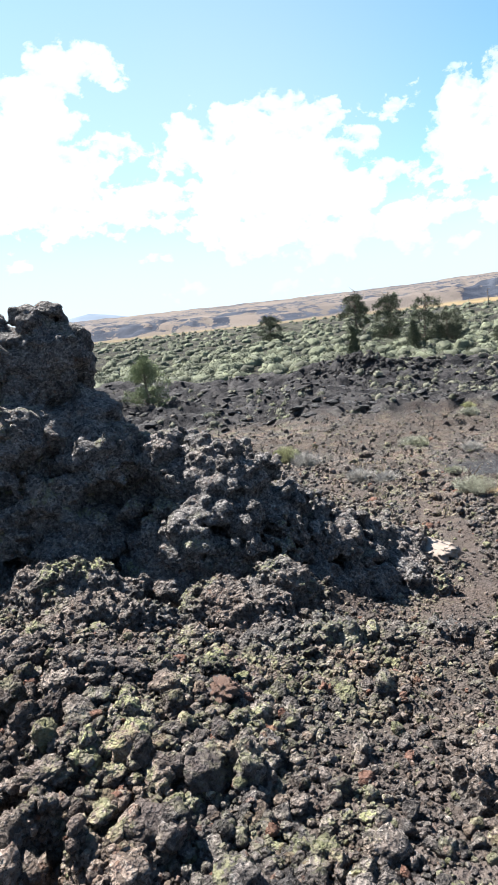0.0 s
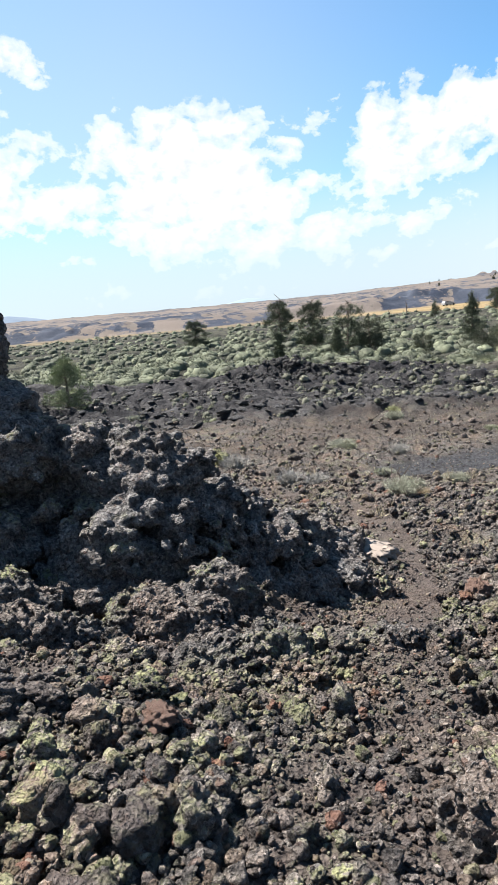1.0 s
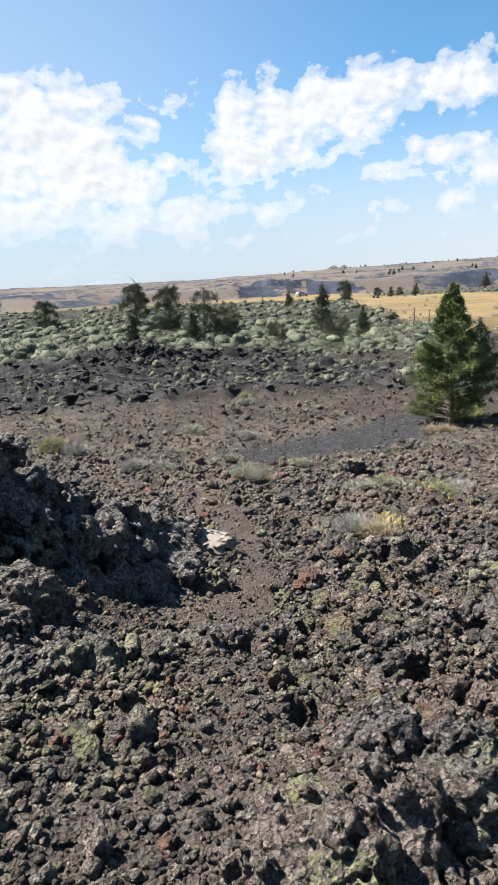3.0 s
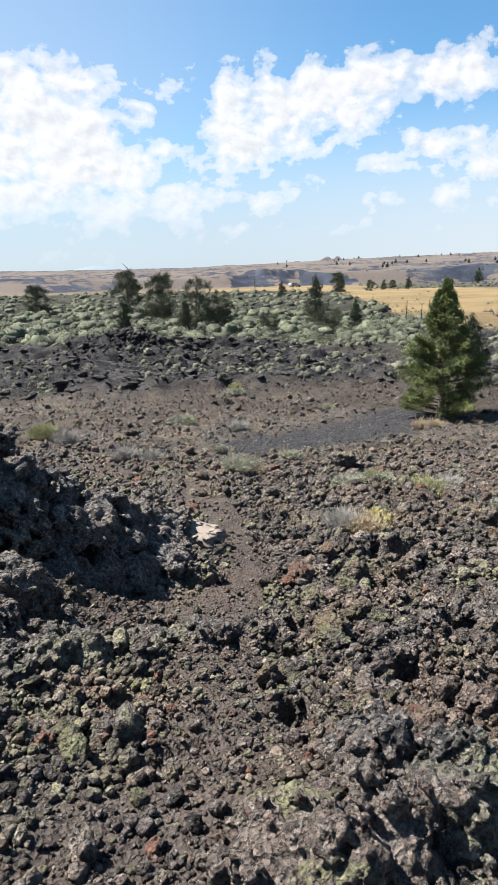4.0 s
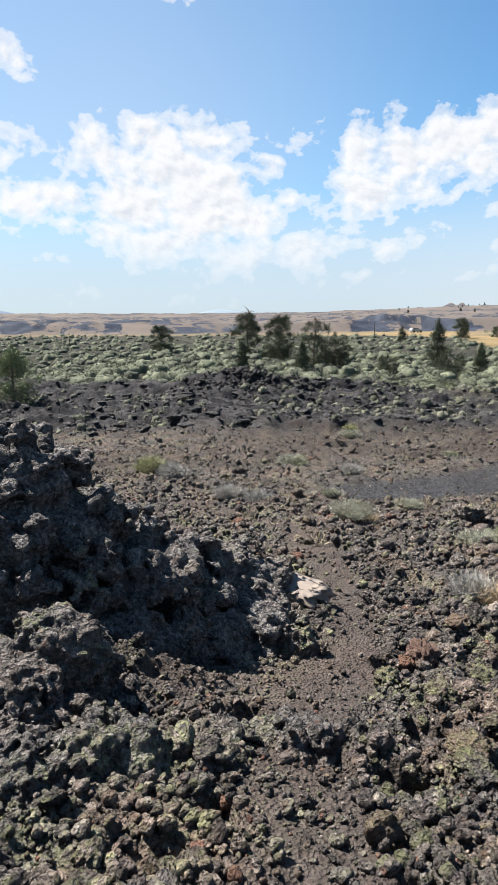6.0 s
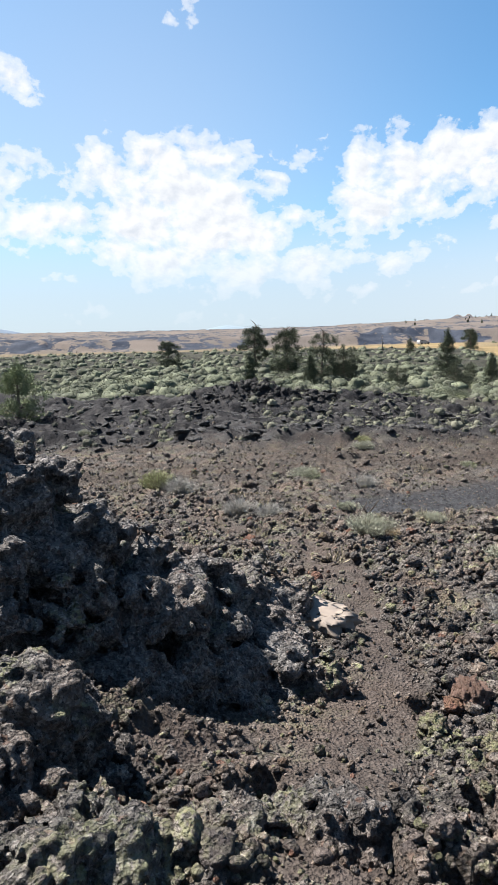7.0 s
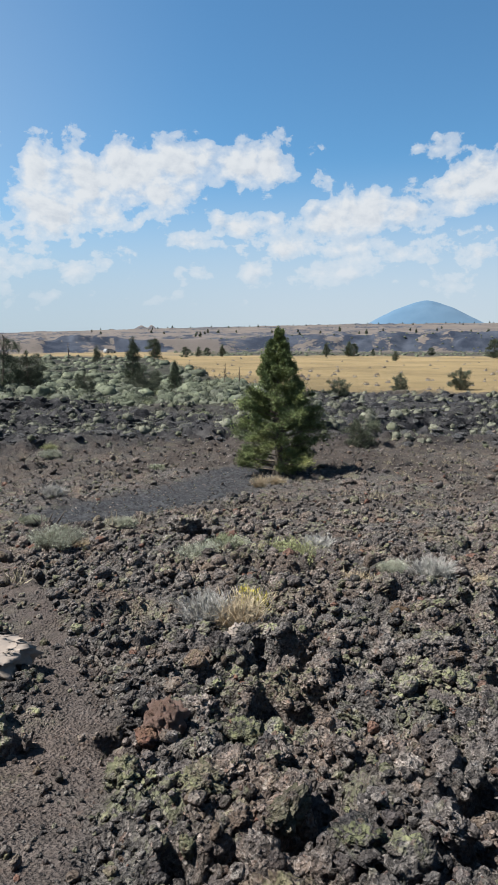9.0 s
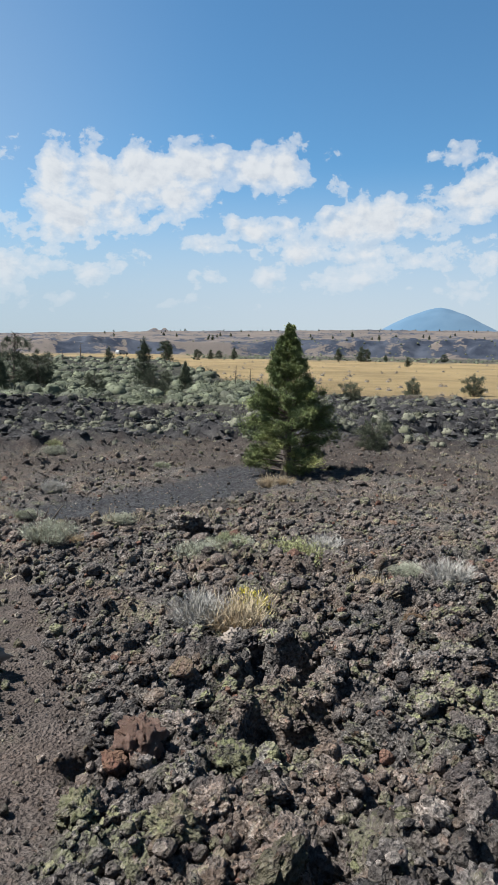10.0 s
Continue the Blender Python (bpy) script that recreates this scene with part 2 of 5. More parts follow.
def plain_material(name, a, b2, scale, rough=.85, relief=.3, dist=.01, kind="object", island=0.0, third=None):
    m, n, b = material(name)
    p = coords(n, kind)
    f = n.noise(p, scale, 5, .6)
    c = n.mix(n.step(f, .32, .68), a, b2)
    if third:
        c = n.mix(n.step(n.noise(p, scale * .35, 3), .52, .68), c, third)
    if island:
        r = n.add("ShaderNodeNewGeometry").outputs["Random Per Island"]
        c = n.mix(1.0, c, n.mix(r, (1 - island,) * 3, (1 + island,) * 3), "MULTIPLY")
    n.put(b.inputs["Base Color"], n.mix(1.0, c, (.71, .71, .71), "MULTIPLY"))
    b.inputs["Roughness"].default_value = rough
    b.inputs["Specular IOR Level"].default_value = .25
    if relief:
        bump(n, b, n.noise(p, scale * 5, 4), relief, dist)
    return m


M_RED = plain_material("oxidised_lava", (.33, .195, .15), (.25, .175, .145), 16, .95, 1.0, .03, third=(.3, .21, .16))
M_ORANGE = plain_material("orange_lava", (.22, .13, .06), (.12, .09, .07), 16, .95, 1.0, .03)
M_PALE = plain_material("pale_slab", (.28, .228, .19), (.21, .175, .15), 9, .9, .5, .008, third=(.3, .25, .21))
M_BARK = plain_material("juniper_bark", (.10, .075, .058), (.17, .14, .115), 14, .95, .8, .02)
M_JUNIPER = plain_material("juniper_leaves", (.1, .135, .05), (.195, .225, .08), 2.2, .75, 0, island=.5, third=(.265, .28, .1))
M_FEATHER = plain_material("pale_juniper_leaves", (.16, .2, .095), (.25, .285, .15), 3.0, .8, 0, island=.4)
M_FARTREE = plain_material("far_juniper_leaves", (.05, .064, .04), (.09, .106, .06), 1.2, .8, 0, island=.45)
M_SAGE = plain_material("sagebrush_leaves", (.35, .35, .265), (.49, .49, .385), 3.5, .85, 0, island=.35, third=(.29, .31, .17))
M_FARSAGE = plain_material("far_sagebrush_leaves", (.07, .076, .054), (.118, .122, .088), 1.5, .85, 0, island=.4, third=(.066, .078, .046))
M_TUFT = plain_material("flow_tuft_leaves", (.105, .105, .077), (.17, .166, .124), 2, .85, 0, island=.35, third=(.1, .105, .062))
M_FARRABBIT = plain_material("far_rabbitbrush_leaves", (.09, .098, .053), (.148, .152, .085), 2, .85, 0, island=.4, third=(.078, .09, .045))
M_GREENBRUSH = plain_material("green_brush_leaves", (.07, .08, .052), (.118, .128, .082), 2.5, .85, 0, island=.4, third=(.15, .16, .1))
M_RABBIT = plain_material("rabbitbrush_leaves", (.34, .35, .17), (.47, .47, .25), 5, .85, 0, island=.35, third=(.3, .34, .12))
M_GREY = plain_material("grey_twigs", (.36, .34, .31), (.49, .465, .42), 6, .9, 0, island=.35)
M_STRAW = plain_material("dry_grass", (.5, .4, .27), (.41, .32, .21), 6, .9, 0, island=.35, third=(.57, .48, .31))
M_DRYTUFT = plain_material("dry_tuft", (.24, .20, .13), (.30, .26, .18), 6, .9, 0, island=.35)
M_FLOWER = plain_material("yellow_flowers", (.50, .42, .06), (.42, .36, .08), 9, .8, 0, island=.25)
M_TWIG = plain_material("brown_twigs", (.13, .105, .085), (.22, .19, .16), 8, .9, 0, island=.3)


def ground_material():
    m, n, b = material("ground")
    p = coords(n, "world")
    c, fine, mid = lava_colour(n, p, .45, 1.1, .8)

    def attr(name):
        return n.add("ShaderNodeAttribute", attribute_name=name).outputs["Fac"]

    soil = n.mix(n.step(n.noise(p, 2.2, 5, .6), .35, .7), (.05, .042, .038), (.096, .077, .066))
    soil = n.mix(n.step(n.noise(p, 45, 3), .45, .7, 0, .7), soil, (.085, .072, .065))
    soil = n.mix(n.step(n.noise(p, 25, 3, .7), .5, .75, 0, .8), soil, (.2, .165, .14))
    c = n.mix(attr("soil"), c, soil)
    dust = n.mix(n.step(n.noise(p, 6, 5, .65), .35, .68), (.1, .08, .071), (.175, .141, .126))
    c = n.mix(n.math("MULTIPLY", attr("trail"), n.step(n.noise(p, 3.1, 5, .7), .3, .55, .25, .75)), c, dust)
    cinder = n.mix(n.step(n.noise(p, 9, 6, .8), .38, .64), (.022, .023, .027), (.1, .102, .11))
    c = n.mix(attr("cinder"), c, cinder)
    flow = n.mix(n.step(n.noise(p, 1.1, 6, .65), .35, .7), (.024, .024, .027), (.098, .093, .093))
    c = n.mix(attr("flow"), c, flow)
    brush = n.mix(n.step(n.noise(p, .35, 5, .6), .38, .65), (.03, .03, .027), (.07, .068, .052))
    c = n.mix(attr("brush"), c, brush)
    straw = n.mix(n.step(n.noise(p, .045, 7, .7), .35, .66), (.175, .132, .072), (.265, .197, .104))
    straw = n.mix(n.step(n.noise(p, .8, 4, .7), .58, .8, 0, .55), straw, (.24, .18, .10))
    c = n.mix(attr("straw"), c, straw)
    far = n.mix(n.step(n.noise(p, .012, 6, .6), .35, .65), (.105, .09, .082), (.146, .122, .107))
    far = n.mix(n.step(n.noise(p, .05, 5, .7), .55, .75, 0, .7), far, (.14, .135, .12))
    far = n.mix(n.step(n.noise(p, .35, 3, .7), .62, .7, 0, .7), far, (.06, .065, .05))
    c = n.mix(attr("far"), c, far)
    # dark scarp rock; its blue cast is distance haze put into the colour
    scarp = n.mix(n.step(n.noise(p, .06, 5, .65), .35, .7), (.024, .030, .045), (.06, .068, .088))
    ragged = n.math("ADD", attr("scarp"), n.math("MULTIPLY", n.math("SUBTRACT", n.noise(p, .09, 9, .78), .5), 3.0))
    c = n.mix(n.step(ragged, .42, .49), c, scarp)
    n.put(b.inputs["Base Color"], n.mix(1.0, c, (.73, .73, .73), "MULTIPLY"))
    b.inputs["Roughness"].default_value = .95
    b.inputs["Specular IOR Level"].default_value = .05
    h = n.math("ADD", n.voronoi(p, 42), n.math("ADD", fine, n.noise(p, 18, 5, .6)))
    bump(n, b, h, 1.0, .045)
    return m


M_GROUND = ground_material()


# ---- numeric noise ----
RAND = np.random.RandomState(77).rand(6, 65536).astype(np.float32)


def cell_hash(ix, iy, iz, seed):
    """A table index for each lattice cell."""
    h = (ix * np.int32(73856093)) ^ (iy * np.int32(19349663)) ^ (iz * np.int32(83492791)) ^ np.int32(seed * 40503 + 977)
    h = (h ^ (h >> 15)) * np.int32(668265263)
    return (h ^ (h >> 13)) & 0xFFFF


def vnoise2(x, y, seed=0):
    ix, iy = np.floor(x), np.floor(y)
    fx, fy = (x - ix).astype(np.float32), (y - iy).astype(np.float32)
    fx, fy = fx * fx * (3 - 2 * fx), fy * fy * (3 - 2 * fy)
    ix, iy, o, one = ix.astype(np.int32), iy.astype(np.int32), np.int32(0), np.int32(1)
    a, b = RAND[0][cell_hash(ix, iy, o, seed)], RAND[0][cell_hash(ix + one, iy, o, seed)]
    c, d = RAND[0][cell_hash(ix, iy + one, o, seed)], RAND[0][cell_hash(ix + one, iy + one, o, seed)]
    return (a + (b - a) * fx) * (1 - fy) + (c + (d - c) * fx) * fy


def fbm2(x, y, octaves=4, seed=0, gain=.5):
    out, amp, total = 0, 1.0, 0.0
    for k in range(octaves):
        out = out + amp * vnoise2(x, y, seed + k * 7)
        total += amp
        x, y, amp = 1.6 * x + 1.2 * y + 3.1, -1.2 * x + 1.6 * y + 7.7, amp * gain
    return out / total - .5


def stones2(x, y, cell, seed, fill=.85, warp=.5):
    """Height of a bed of blocky stones of that size."""
    w = cell * warp
    k = 1.9 / cell
    u = ((x + w * (vnoise2(x * k, y * k, seed + 1) - .5) * 2) / cell).astype(np.float32)
    v = ((y + w * (vnoise2(x * k, y * k, seed + 2) - .5) * 2) / cell).astype(np.float32)
    iu, iv, o = np.floor(u).astype(np.int32), np.floor(v).astype(np.int32), np.int32(0)
    best = np.zeros_like(u, dtype=np.float32)
    for du in (-1, 0, 1):
        for dv in (-1, 0, 1):
            a, b = iu + np.int32(du), iv + np.int32(dv)
            h = cell_hash(a, b, o, seed)
            r = .32 + .42 * RAND[2][h]
            d2 = ((a + .15 + .7 * RAND[0][h] - u) ** 2 + (b + .15 + .7 * RAND[1][h] - v) ** 2) / (r * r)
            best = np.maximum(best, r * np.sqrt(np.maximum(0, 1 - d2)) * (RAND[3][h] < fill) * (.55 + .6 * RAND[4][h]))
    return best * cell


def lumps3(p, cell, seed):
    """1 at the heart of a lump, falling to a sharp crease at its rim."""
    q = (p / cell).astype(np.float32)
    i = np.floor(q).astype(np.int32)
    best = np.full(len(p), 9.0, dtype=np.float32)
    for a in (-1, 0, 1):
        for b in (-1, 0, 1):
            for c in (-1, 0, 1):
                jx, jy, jz = i[:, 0] + np.int32(a), i[:, 1] + np.int32(b), i[:, 2] + np.int32(c)
                h = cell_hash(jx, jy, jz, seed)
                d = (jx + .1 + .8 * RAND[0][h] - q[:, 0]) ** 2 + (jy + .1 + .8 * RAND[1][h] - q[:, 1]) ** 2 + (jz + .1 + .8 * RAND[2][h] - q[:, 2]) ** 2
                best = np.minimum(best, d)
    return 1 - np.minimum(best, 1)


def smooth(v, lo, hi):
    t = np.clip((v - lo) / (hi - lo), 0, 1)
    return t * t * (3 - 2 * t)


# ---- the lie of the land ----
PROFILE_S = np.array([-60, -5, 1.5, 2.5, 3.5, 5.3, 7.2, 8.3, 11.3, 20, 45, 60, 400, 9000])
PROFILE_Z = np.array([1.5, .6, .2, .0, -.33, -.84, -1.13, -1.28, -1.68, -2.5, -3.1, -3.4, -3.8, -3.8])
_s = np.arange(-20, 80, .1)
_z = np.interp(_s, PROFILE_S, PROFILE_Z)
_z = np.convolve(np.pad(_z, 10, "edge"), np.ones(21) / 21, "valid")


def seg_dist(x, y, pts):
    best = np.full(np.shape(x), 1e9)
    for (ax, ay), (bx, by) in zip(pts, pts[1:]):
        dx, dy = bx - ax, by - ay
        t = np.clip(((x - ax) * dx + (y - ay) * dy) / (dx * dx + dy * dy), 0, 1)
        best = np.minimum(best, np.hypot(x - ax - t * dx, y - ay - t * dy))
    return best


TRAIL = [(.5, 1.2), (.68, 2.2), (1.0, 3.0), (1.05, 3.9), (1.5, 4.9), (2.02, 5.8), (2.3, 7.3), (2.6, 8.8), (2.45, 10.2), (1.2, 12.2)]
CINDERS = [(4.9, 13.6), (6.4, 14.4), (8.6, 15.6), (10.6, 16.9)]


def lay(x, y):
    """Ground without its rubble, and the soil zones there."""
    x, y = np.asarray(x, float), np.asarray(y, float)
    s = .45 * x + .89 * y
    r, az = np.hypot(x, y), np.degrees(np.arctan2(-x, y))
    base = np.where(s < 75, np.interp(s, _s, _z), np.interp(s, PROFILE_S, PROFILE_Z))
    wob = fbm2(x / 7, y / 7, 3, 11)
    wob2 = fbm2(x / 1.3, y / 1.3, 3, 12)
    zone = {}
    trail = seg_dist(x, y, TRAIL) + .22 * wob2
    for px, py, pr in ((.52, 2.0, .52), (-.75, 3.05, .28), (1.1, 4.0, .2), (.62, 4.55, .3), (.95, 4.9, .25)):
        trail = np.minimum(trail, np.hypot(x - px, y - py) - pr + .3 + .3 * wob2)
    zone["trail"] = (1 - smooth(trail, .12, .36)) * .85
    cind = seg_dist(x, y, CINDERS) + .7 * wob + .5 * wob2
    zone["cinder"] = (1 - smooth(cind, .5, 1.5)) * .9
    flow_edge = 23.5 + 2.5 * wob * 2 + np.clip((x - 6) * .15, 0, 3)
    zone["flow"] = smooth(y + .28 * x * (x > 0), flow_edge, flow_edge + 3) * (1 - smooth(y + .2 * np.abs(x), 44 + 6 * wob, 50 + 6 * wob)) * smooth(az, -80, -62)
    straw_edge = np.interp(az, [-70, -50, -42, -36, -31, -28.5, -26, -22, 30], [48, 58, 56, 62, 84, 125, 178, 200, 208])
    zone["straw"] = (.45 + .55 * smooth(-az, 10, 22)) * smooth(r + 8 * wob, straw_edge - 4, straw_edge + 4) * (1 - smooth(r + 30 * wob, 196, 212) * smooth(-az, 24, 34))
    zone["brush"] = smooth(y + .55 * np.maximum(x, 0), 42 + 5 * wob, 48 + 5 * wob) * (1 - zone["straw"])
    zone["brush"] = zone["brush"] * smooth(az, -39, -31)
    zone["flow"] = np.maximum(zone["flow"], smooth(r + 4 * wob, 24, 28) * (1 - smooth(az, -38, -32)) * smooth(az, -80, -64)) * (1 - zone["straw"])
    zone["brush"] = np.maximum(zone["brush"], smooth(r + 30 * wob, 196, 212) * smooth(-az, 24, 34) * .8)
    zone["flow"] = zone["flow"] * (1 - zone["brush"] * .8)
    zone["soil"] = np.clip(zone["trail"] * .55 + smooth(s, 12, 16) * (1 - smooth(s, 25, 29)) * smooth(wob, -.12, .1) * .9 + smooth(wob2, .06, .2) * .4, 0, 1) * (s < 40)
    # rubble gets lower away from the outcrops
    heap = smooth(fbm2(x / 1.1, y / 1.1, 3, 17), -.09, .05)
    zone["heap"] = np.maximum(heap, np.maximum(smooth(x, 1.6, 2.6) * (1 - smooth(s, 6.5, 9)) * .8, smooth(s, 9, 11) * .7))
    zone["rubble"] = (.25 + .75 * zone["heap"]) * (1 - smooth(s, 8.5, 15) * .6) * (1 - .9 * zone["trail"]) * (1 - .6 * zone["cinder"]) * (1 - smooth(r, 30, 60))
    h = base + .16 * wob2 * (1 - smooth(r, 12, 30)) * (1 - .5 * zone["trail"]) + .5 * wob * smooth(r, 6, 20) * (1 - smooth(r, 60, 120))
    h -= .09 * np.exp(-((x - 2.75 + .4 * (y - 4.95)) ** 2 / .05 + (y - 4.95) ** 2 / .012)) + .08 * np.exp(-((x - 3.6) ** 2 / .03 + (y - 4.6) ** 2 / .01))
    h += .17 * np.exp(-((x - .3) ** 2 / .35 + (y - 4.72) ** 2 / .07))
    h += .26 * np.exp(-((x + .7) ** 2 / .7 + (y - 2.7) ** 2 / .6)) + .12 * np.exp(-((x - 1.05) ** 2 / .12 + (y - 2.2) ** 2 / .08))
    # dark flow with its pressure ridges
    across, along = .94 * x - .34 * y, .34 * x + .94 * y
    q = (fbm2(across / 6.5, along / 1.9, 5, 21) + .5) * 10
    ledge = np.floor(q) + smooth(q - np.floor(q), 0, .3)
    h += zone["flow"] * ((ledge - 5) * .15 + .8 * np.exp(-(((x - 6.0) / 5.0) ** 2 + ((y - 35.0) / 3.0) ** 2)))
    h += zone["brush"] * fbm2(x / 6, y / 6, 3, 31) * 1.3 * smooth(r, 40, 60) * (1 - smooth(r, 150, 220))
    # mesa: a dark scarp, then a long dry slope up to the skyline
    sky = np.interp(az, [-180, -70, -55, -45, -36, -28, -20, -15, -8, 2, 9, 10.5, 12.5, 15, 25, 180],
                    [.7, 1.2, 1.28, 1.28, 1.1, .92, .7, .52, .42, .45, .45, .45, .45, .45, .5, .7])
    wig = fbm2(x / 60, y / 60, 4, 41)
    foot = np.interp(az, [-180, -60, -34, -20, 0, 20, 180], [400, 300, 285, 265, 240, 240, 400]) + 30 * wig
    top = np.interp(az, [-180, -60, -38, -30, -15, 0, 20, 180], [5, 7.6, 7.2, 5.4, 4.0, 3.4, 3.4, 5])
    cliff = smooth(r, foot, foot + 22)
    crest = 1.3 + 1700 * np.tan(np.radians(sky)) + 3.8
    climb = smooth(r, foot + 60, 1700 + 0 * r)
    h += cliff * (top * (1 + .5 * wig)) + climb * np.maximum(crest - top, 1) + (cliff * (1 - smooth(r, 1300, 1600))) * (fbm2(x / 45, y / 45, 4, 43) * 2.2)
    h += 7 * (np.exp(-((az + 25.6) / .35) ** 2) + .7 * np.exp(-((az + 26.5) / .25) ** 2)) * np.exp(-((r - 1480) / 60) ** 2) * (1 + 2.2 * wig)
    zone["far"] = smooth(r, foot - 20, foot + 5)
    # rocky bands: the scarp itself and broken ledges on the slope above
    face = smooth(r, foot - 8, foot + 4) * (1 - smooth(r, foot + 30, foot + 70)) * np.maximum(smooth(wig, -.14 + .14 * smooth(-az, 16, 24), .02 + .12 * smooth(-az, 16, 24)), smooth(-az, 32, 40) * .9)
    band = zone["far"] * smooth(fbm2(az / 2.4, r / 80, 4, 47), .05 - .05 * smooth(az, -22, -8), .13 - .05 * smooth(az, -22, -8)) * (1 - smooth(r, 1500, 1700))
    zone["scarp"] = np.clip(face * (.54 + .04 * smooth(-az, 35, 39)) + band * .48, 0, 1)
    block = stones2(x, y, 11.0, 48, .8) + .6 * stones2(x, y, 5.0, 49, .8)
    h += np.where(r > 150, face * (block * .26 - .4) + band * (.4 + block * .2) * smooth(r, 330, 420), 0)
    return h, zone


def rubble(x, y, zone):
    r = np.hypot(x, y)
    amount = zone["rubble"]
    patch = smooth(fbm2(x / .8, y / .8, 2, 61), -.14, .1)
    out = (stones2(x, y, .36, 51, .5, .6) * .4 * patch + stones2(x, y, .145, 52, .75, .6) * .52) * amount
    out -= smooth(fbm2(x / .24, y / .24, 2, 65), .06, .2) * .19 * amount * (1 - smooth(r, 9, 14))
    near = r < 16
    if near.any():
        xs, ys, am, rs = x[near], y[near], amount[near], r[near]
        fade = 1 - smooth(rs, 9, 16)
        out[near] += stones2(xs, ys, .066, 53, .85, .6) * .7 * (.3 + .7 * am) * fade
        out[near] += stones2(xs, ys, .031, 54, .9) * .35 * (1 - smooth(rs, 6, 11)) * (.5 + .5 * am)
        out[near] += fbm2(xs / .12, ys / .12, 2, 63) * .1 * (.15 + .85 * am) * fade
    out += smooth(r, 10, 15) * (1 - smooth(r, 34, 50)) * (1 - .8 * zone["cinder"]) * (stones2(x, y, .17, 57, .6) * .55 + stones2(x, y, .4, 58, .25) * .4)
    slabs = np.minimum(stones2(x * .6, y, .42, 59, .8), .09) + np.minimum(stones2(x * .5, y + .1 * x, .9, 55, .8), .17) + np.minimum(stones2(x * .3, y - .12 * x, 1.7, 56, .8), .25)
    out += zone["cinder"] * (stones2(x, y, .12, 68, .8) * .5 - .05) * (r < 30)
    rope = 1 - 5 * np.abs(fbm2((.94 * x - .34 * y) / 3.0, (.34 * x + .94 * y) / .75, 4, 69))
    out += zone["flow"] * np.maximum(rope, -.6) * .14
    out += zone["flow"] * (slabs * .5 + fbm2(x / .9, y / .5, 3, 66) * .28 - .3 * (1 - smooth(np.abs(fbm2((x + .3 * y) / 3.2, y / 1.3, 3, 67)), .01, .06)))
    return out


def ground_at(x, y):
    h, zone = lay(np.array([x], float), np.array([y], float))
    return float(h[0])


def ground_top(x, y):
    """Height of the ground with its rubble."""
    px, py = x + np.array([0, .05, -.05, 0, 0]), y + np.array([0, 0, 0, .05, -.05])
    h, zone = lay(px, py)
    return float(np.mean(h + rubble(px, py, zone)))


def mesh_np(name, verts, faces, mat=None, flat=False):
    """A mesh from arrays; all faces have the same number of corners."""
    verts, faces = np.asarray(verts, np.float32), np.asarray(faces, np.int32)
    me = bpy.data.meshes.new(name)
    me.vertices.add(len(verts))
    me.vertices.foreach_set("co", verts.ravel())
    n, k = faces.shape
    me.loops.add(n * k)
    me.loops.foreach_set("vertex_index", faces.ravel())
    me.polygons.add(n)
    me.polygons.foreach_set("loop_start", np.arange(0, n * k, k, dtype=np.int32))
    me.polygons.foreach_set("use_smooth", np.full(n, not flat))
    me.update(calc_edges=True)
    if mat:
        me.materials.append(mat)
    return me


def build_ground():
    cx, cy = .5, .2
    rad = np.concatenate([np.geomspace(.05, .9, 14)[:-1], np.arange(.9, 7, .019), np.geomspace(7, 45, 320)[:-1], np.geomspace(45, 420, 230)[:-1], np.geomspace(420, 3750, 90)])
    turn = np.radians(np.concatenate([np.arange(-75, -63, .3), np.arange(-63, 29, .2), np.arange(29, 62, .25), np.linspace(62, 285, 46)[:-1]]))
    R, A = np.meshgrid(rad, turn, indexing="ij")
    x, y = (cx - R * np.sin(A)).ravel(), (cy + R * np.cos(A)).ravel()
    h, zone = lay(x, y)
    deg = np.degrees(A.ravel())
    h = h + rubble(x, y, zone) * np.where((deg > -75.1) & (deg < 62.1), 1, .3)
    nr, na = R.shape
    i = np.arange(nr * na).reshape(nr, na)
    j = np.roll(i, -1, axis=1)
    faces = np.stack([i[:-1].ravel(), i[1:].ravel(), j[1:].ravel(), j[:-1].ravel()], 1)[:, ::-1]
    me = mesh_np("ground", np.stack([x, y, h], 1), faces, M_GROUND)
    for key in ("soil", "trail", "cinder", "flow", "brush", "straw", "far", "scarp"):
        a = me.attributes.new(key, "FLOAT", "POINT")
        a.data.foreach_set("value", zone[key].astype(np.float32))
    return tagged(new("ground", me), "rough black and brown lava field running out to dry grassland", "ground", kind="structure")


build_ground()


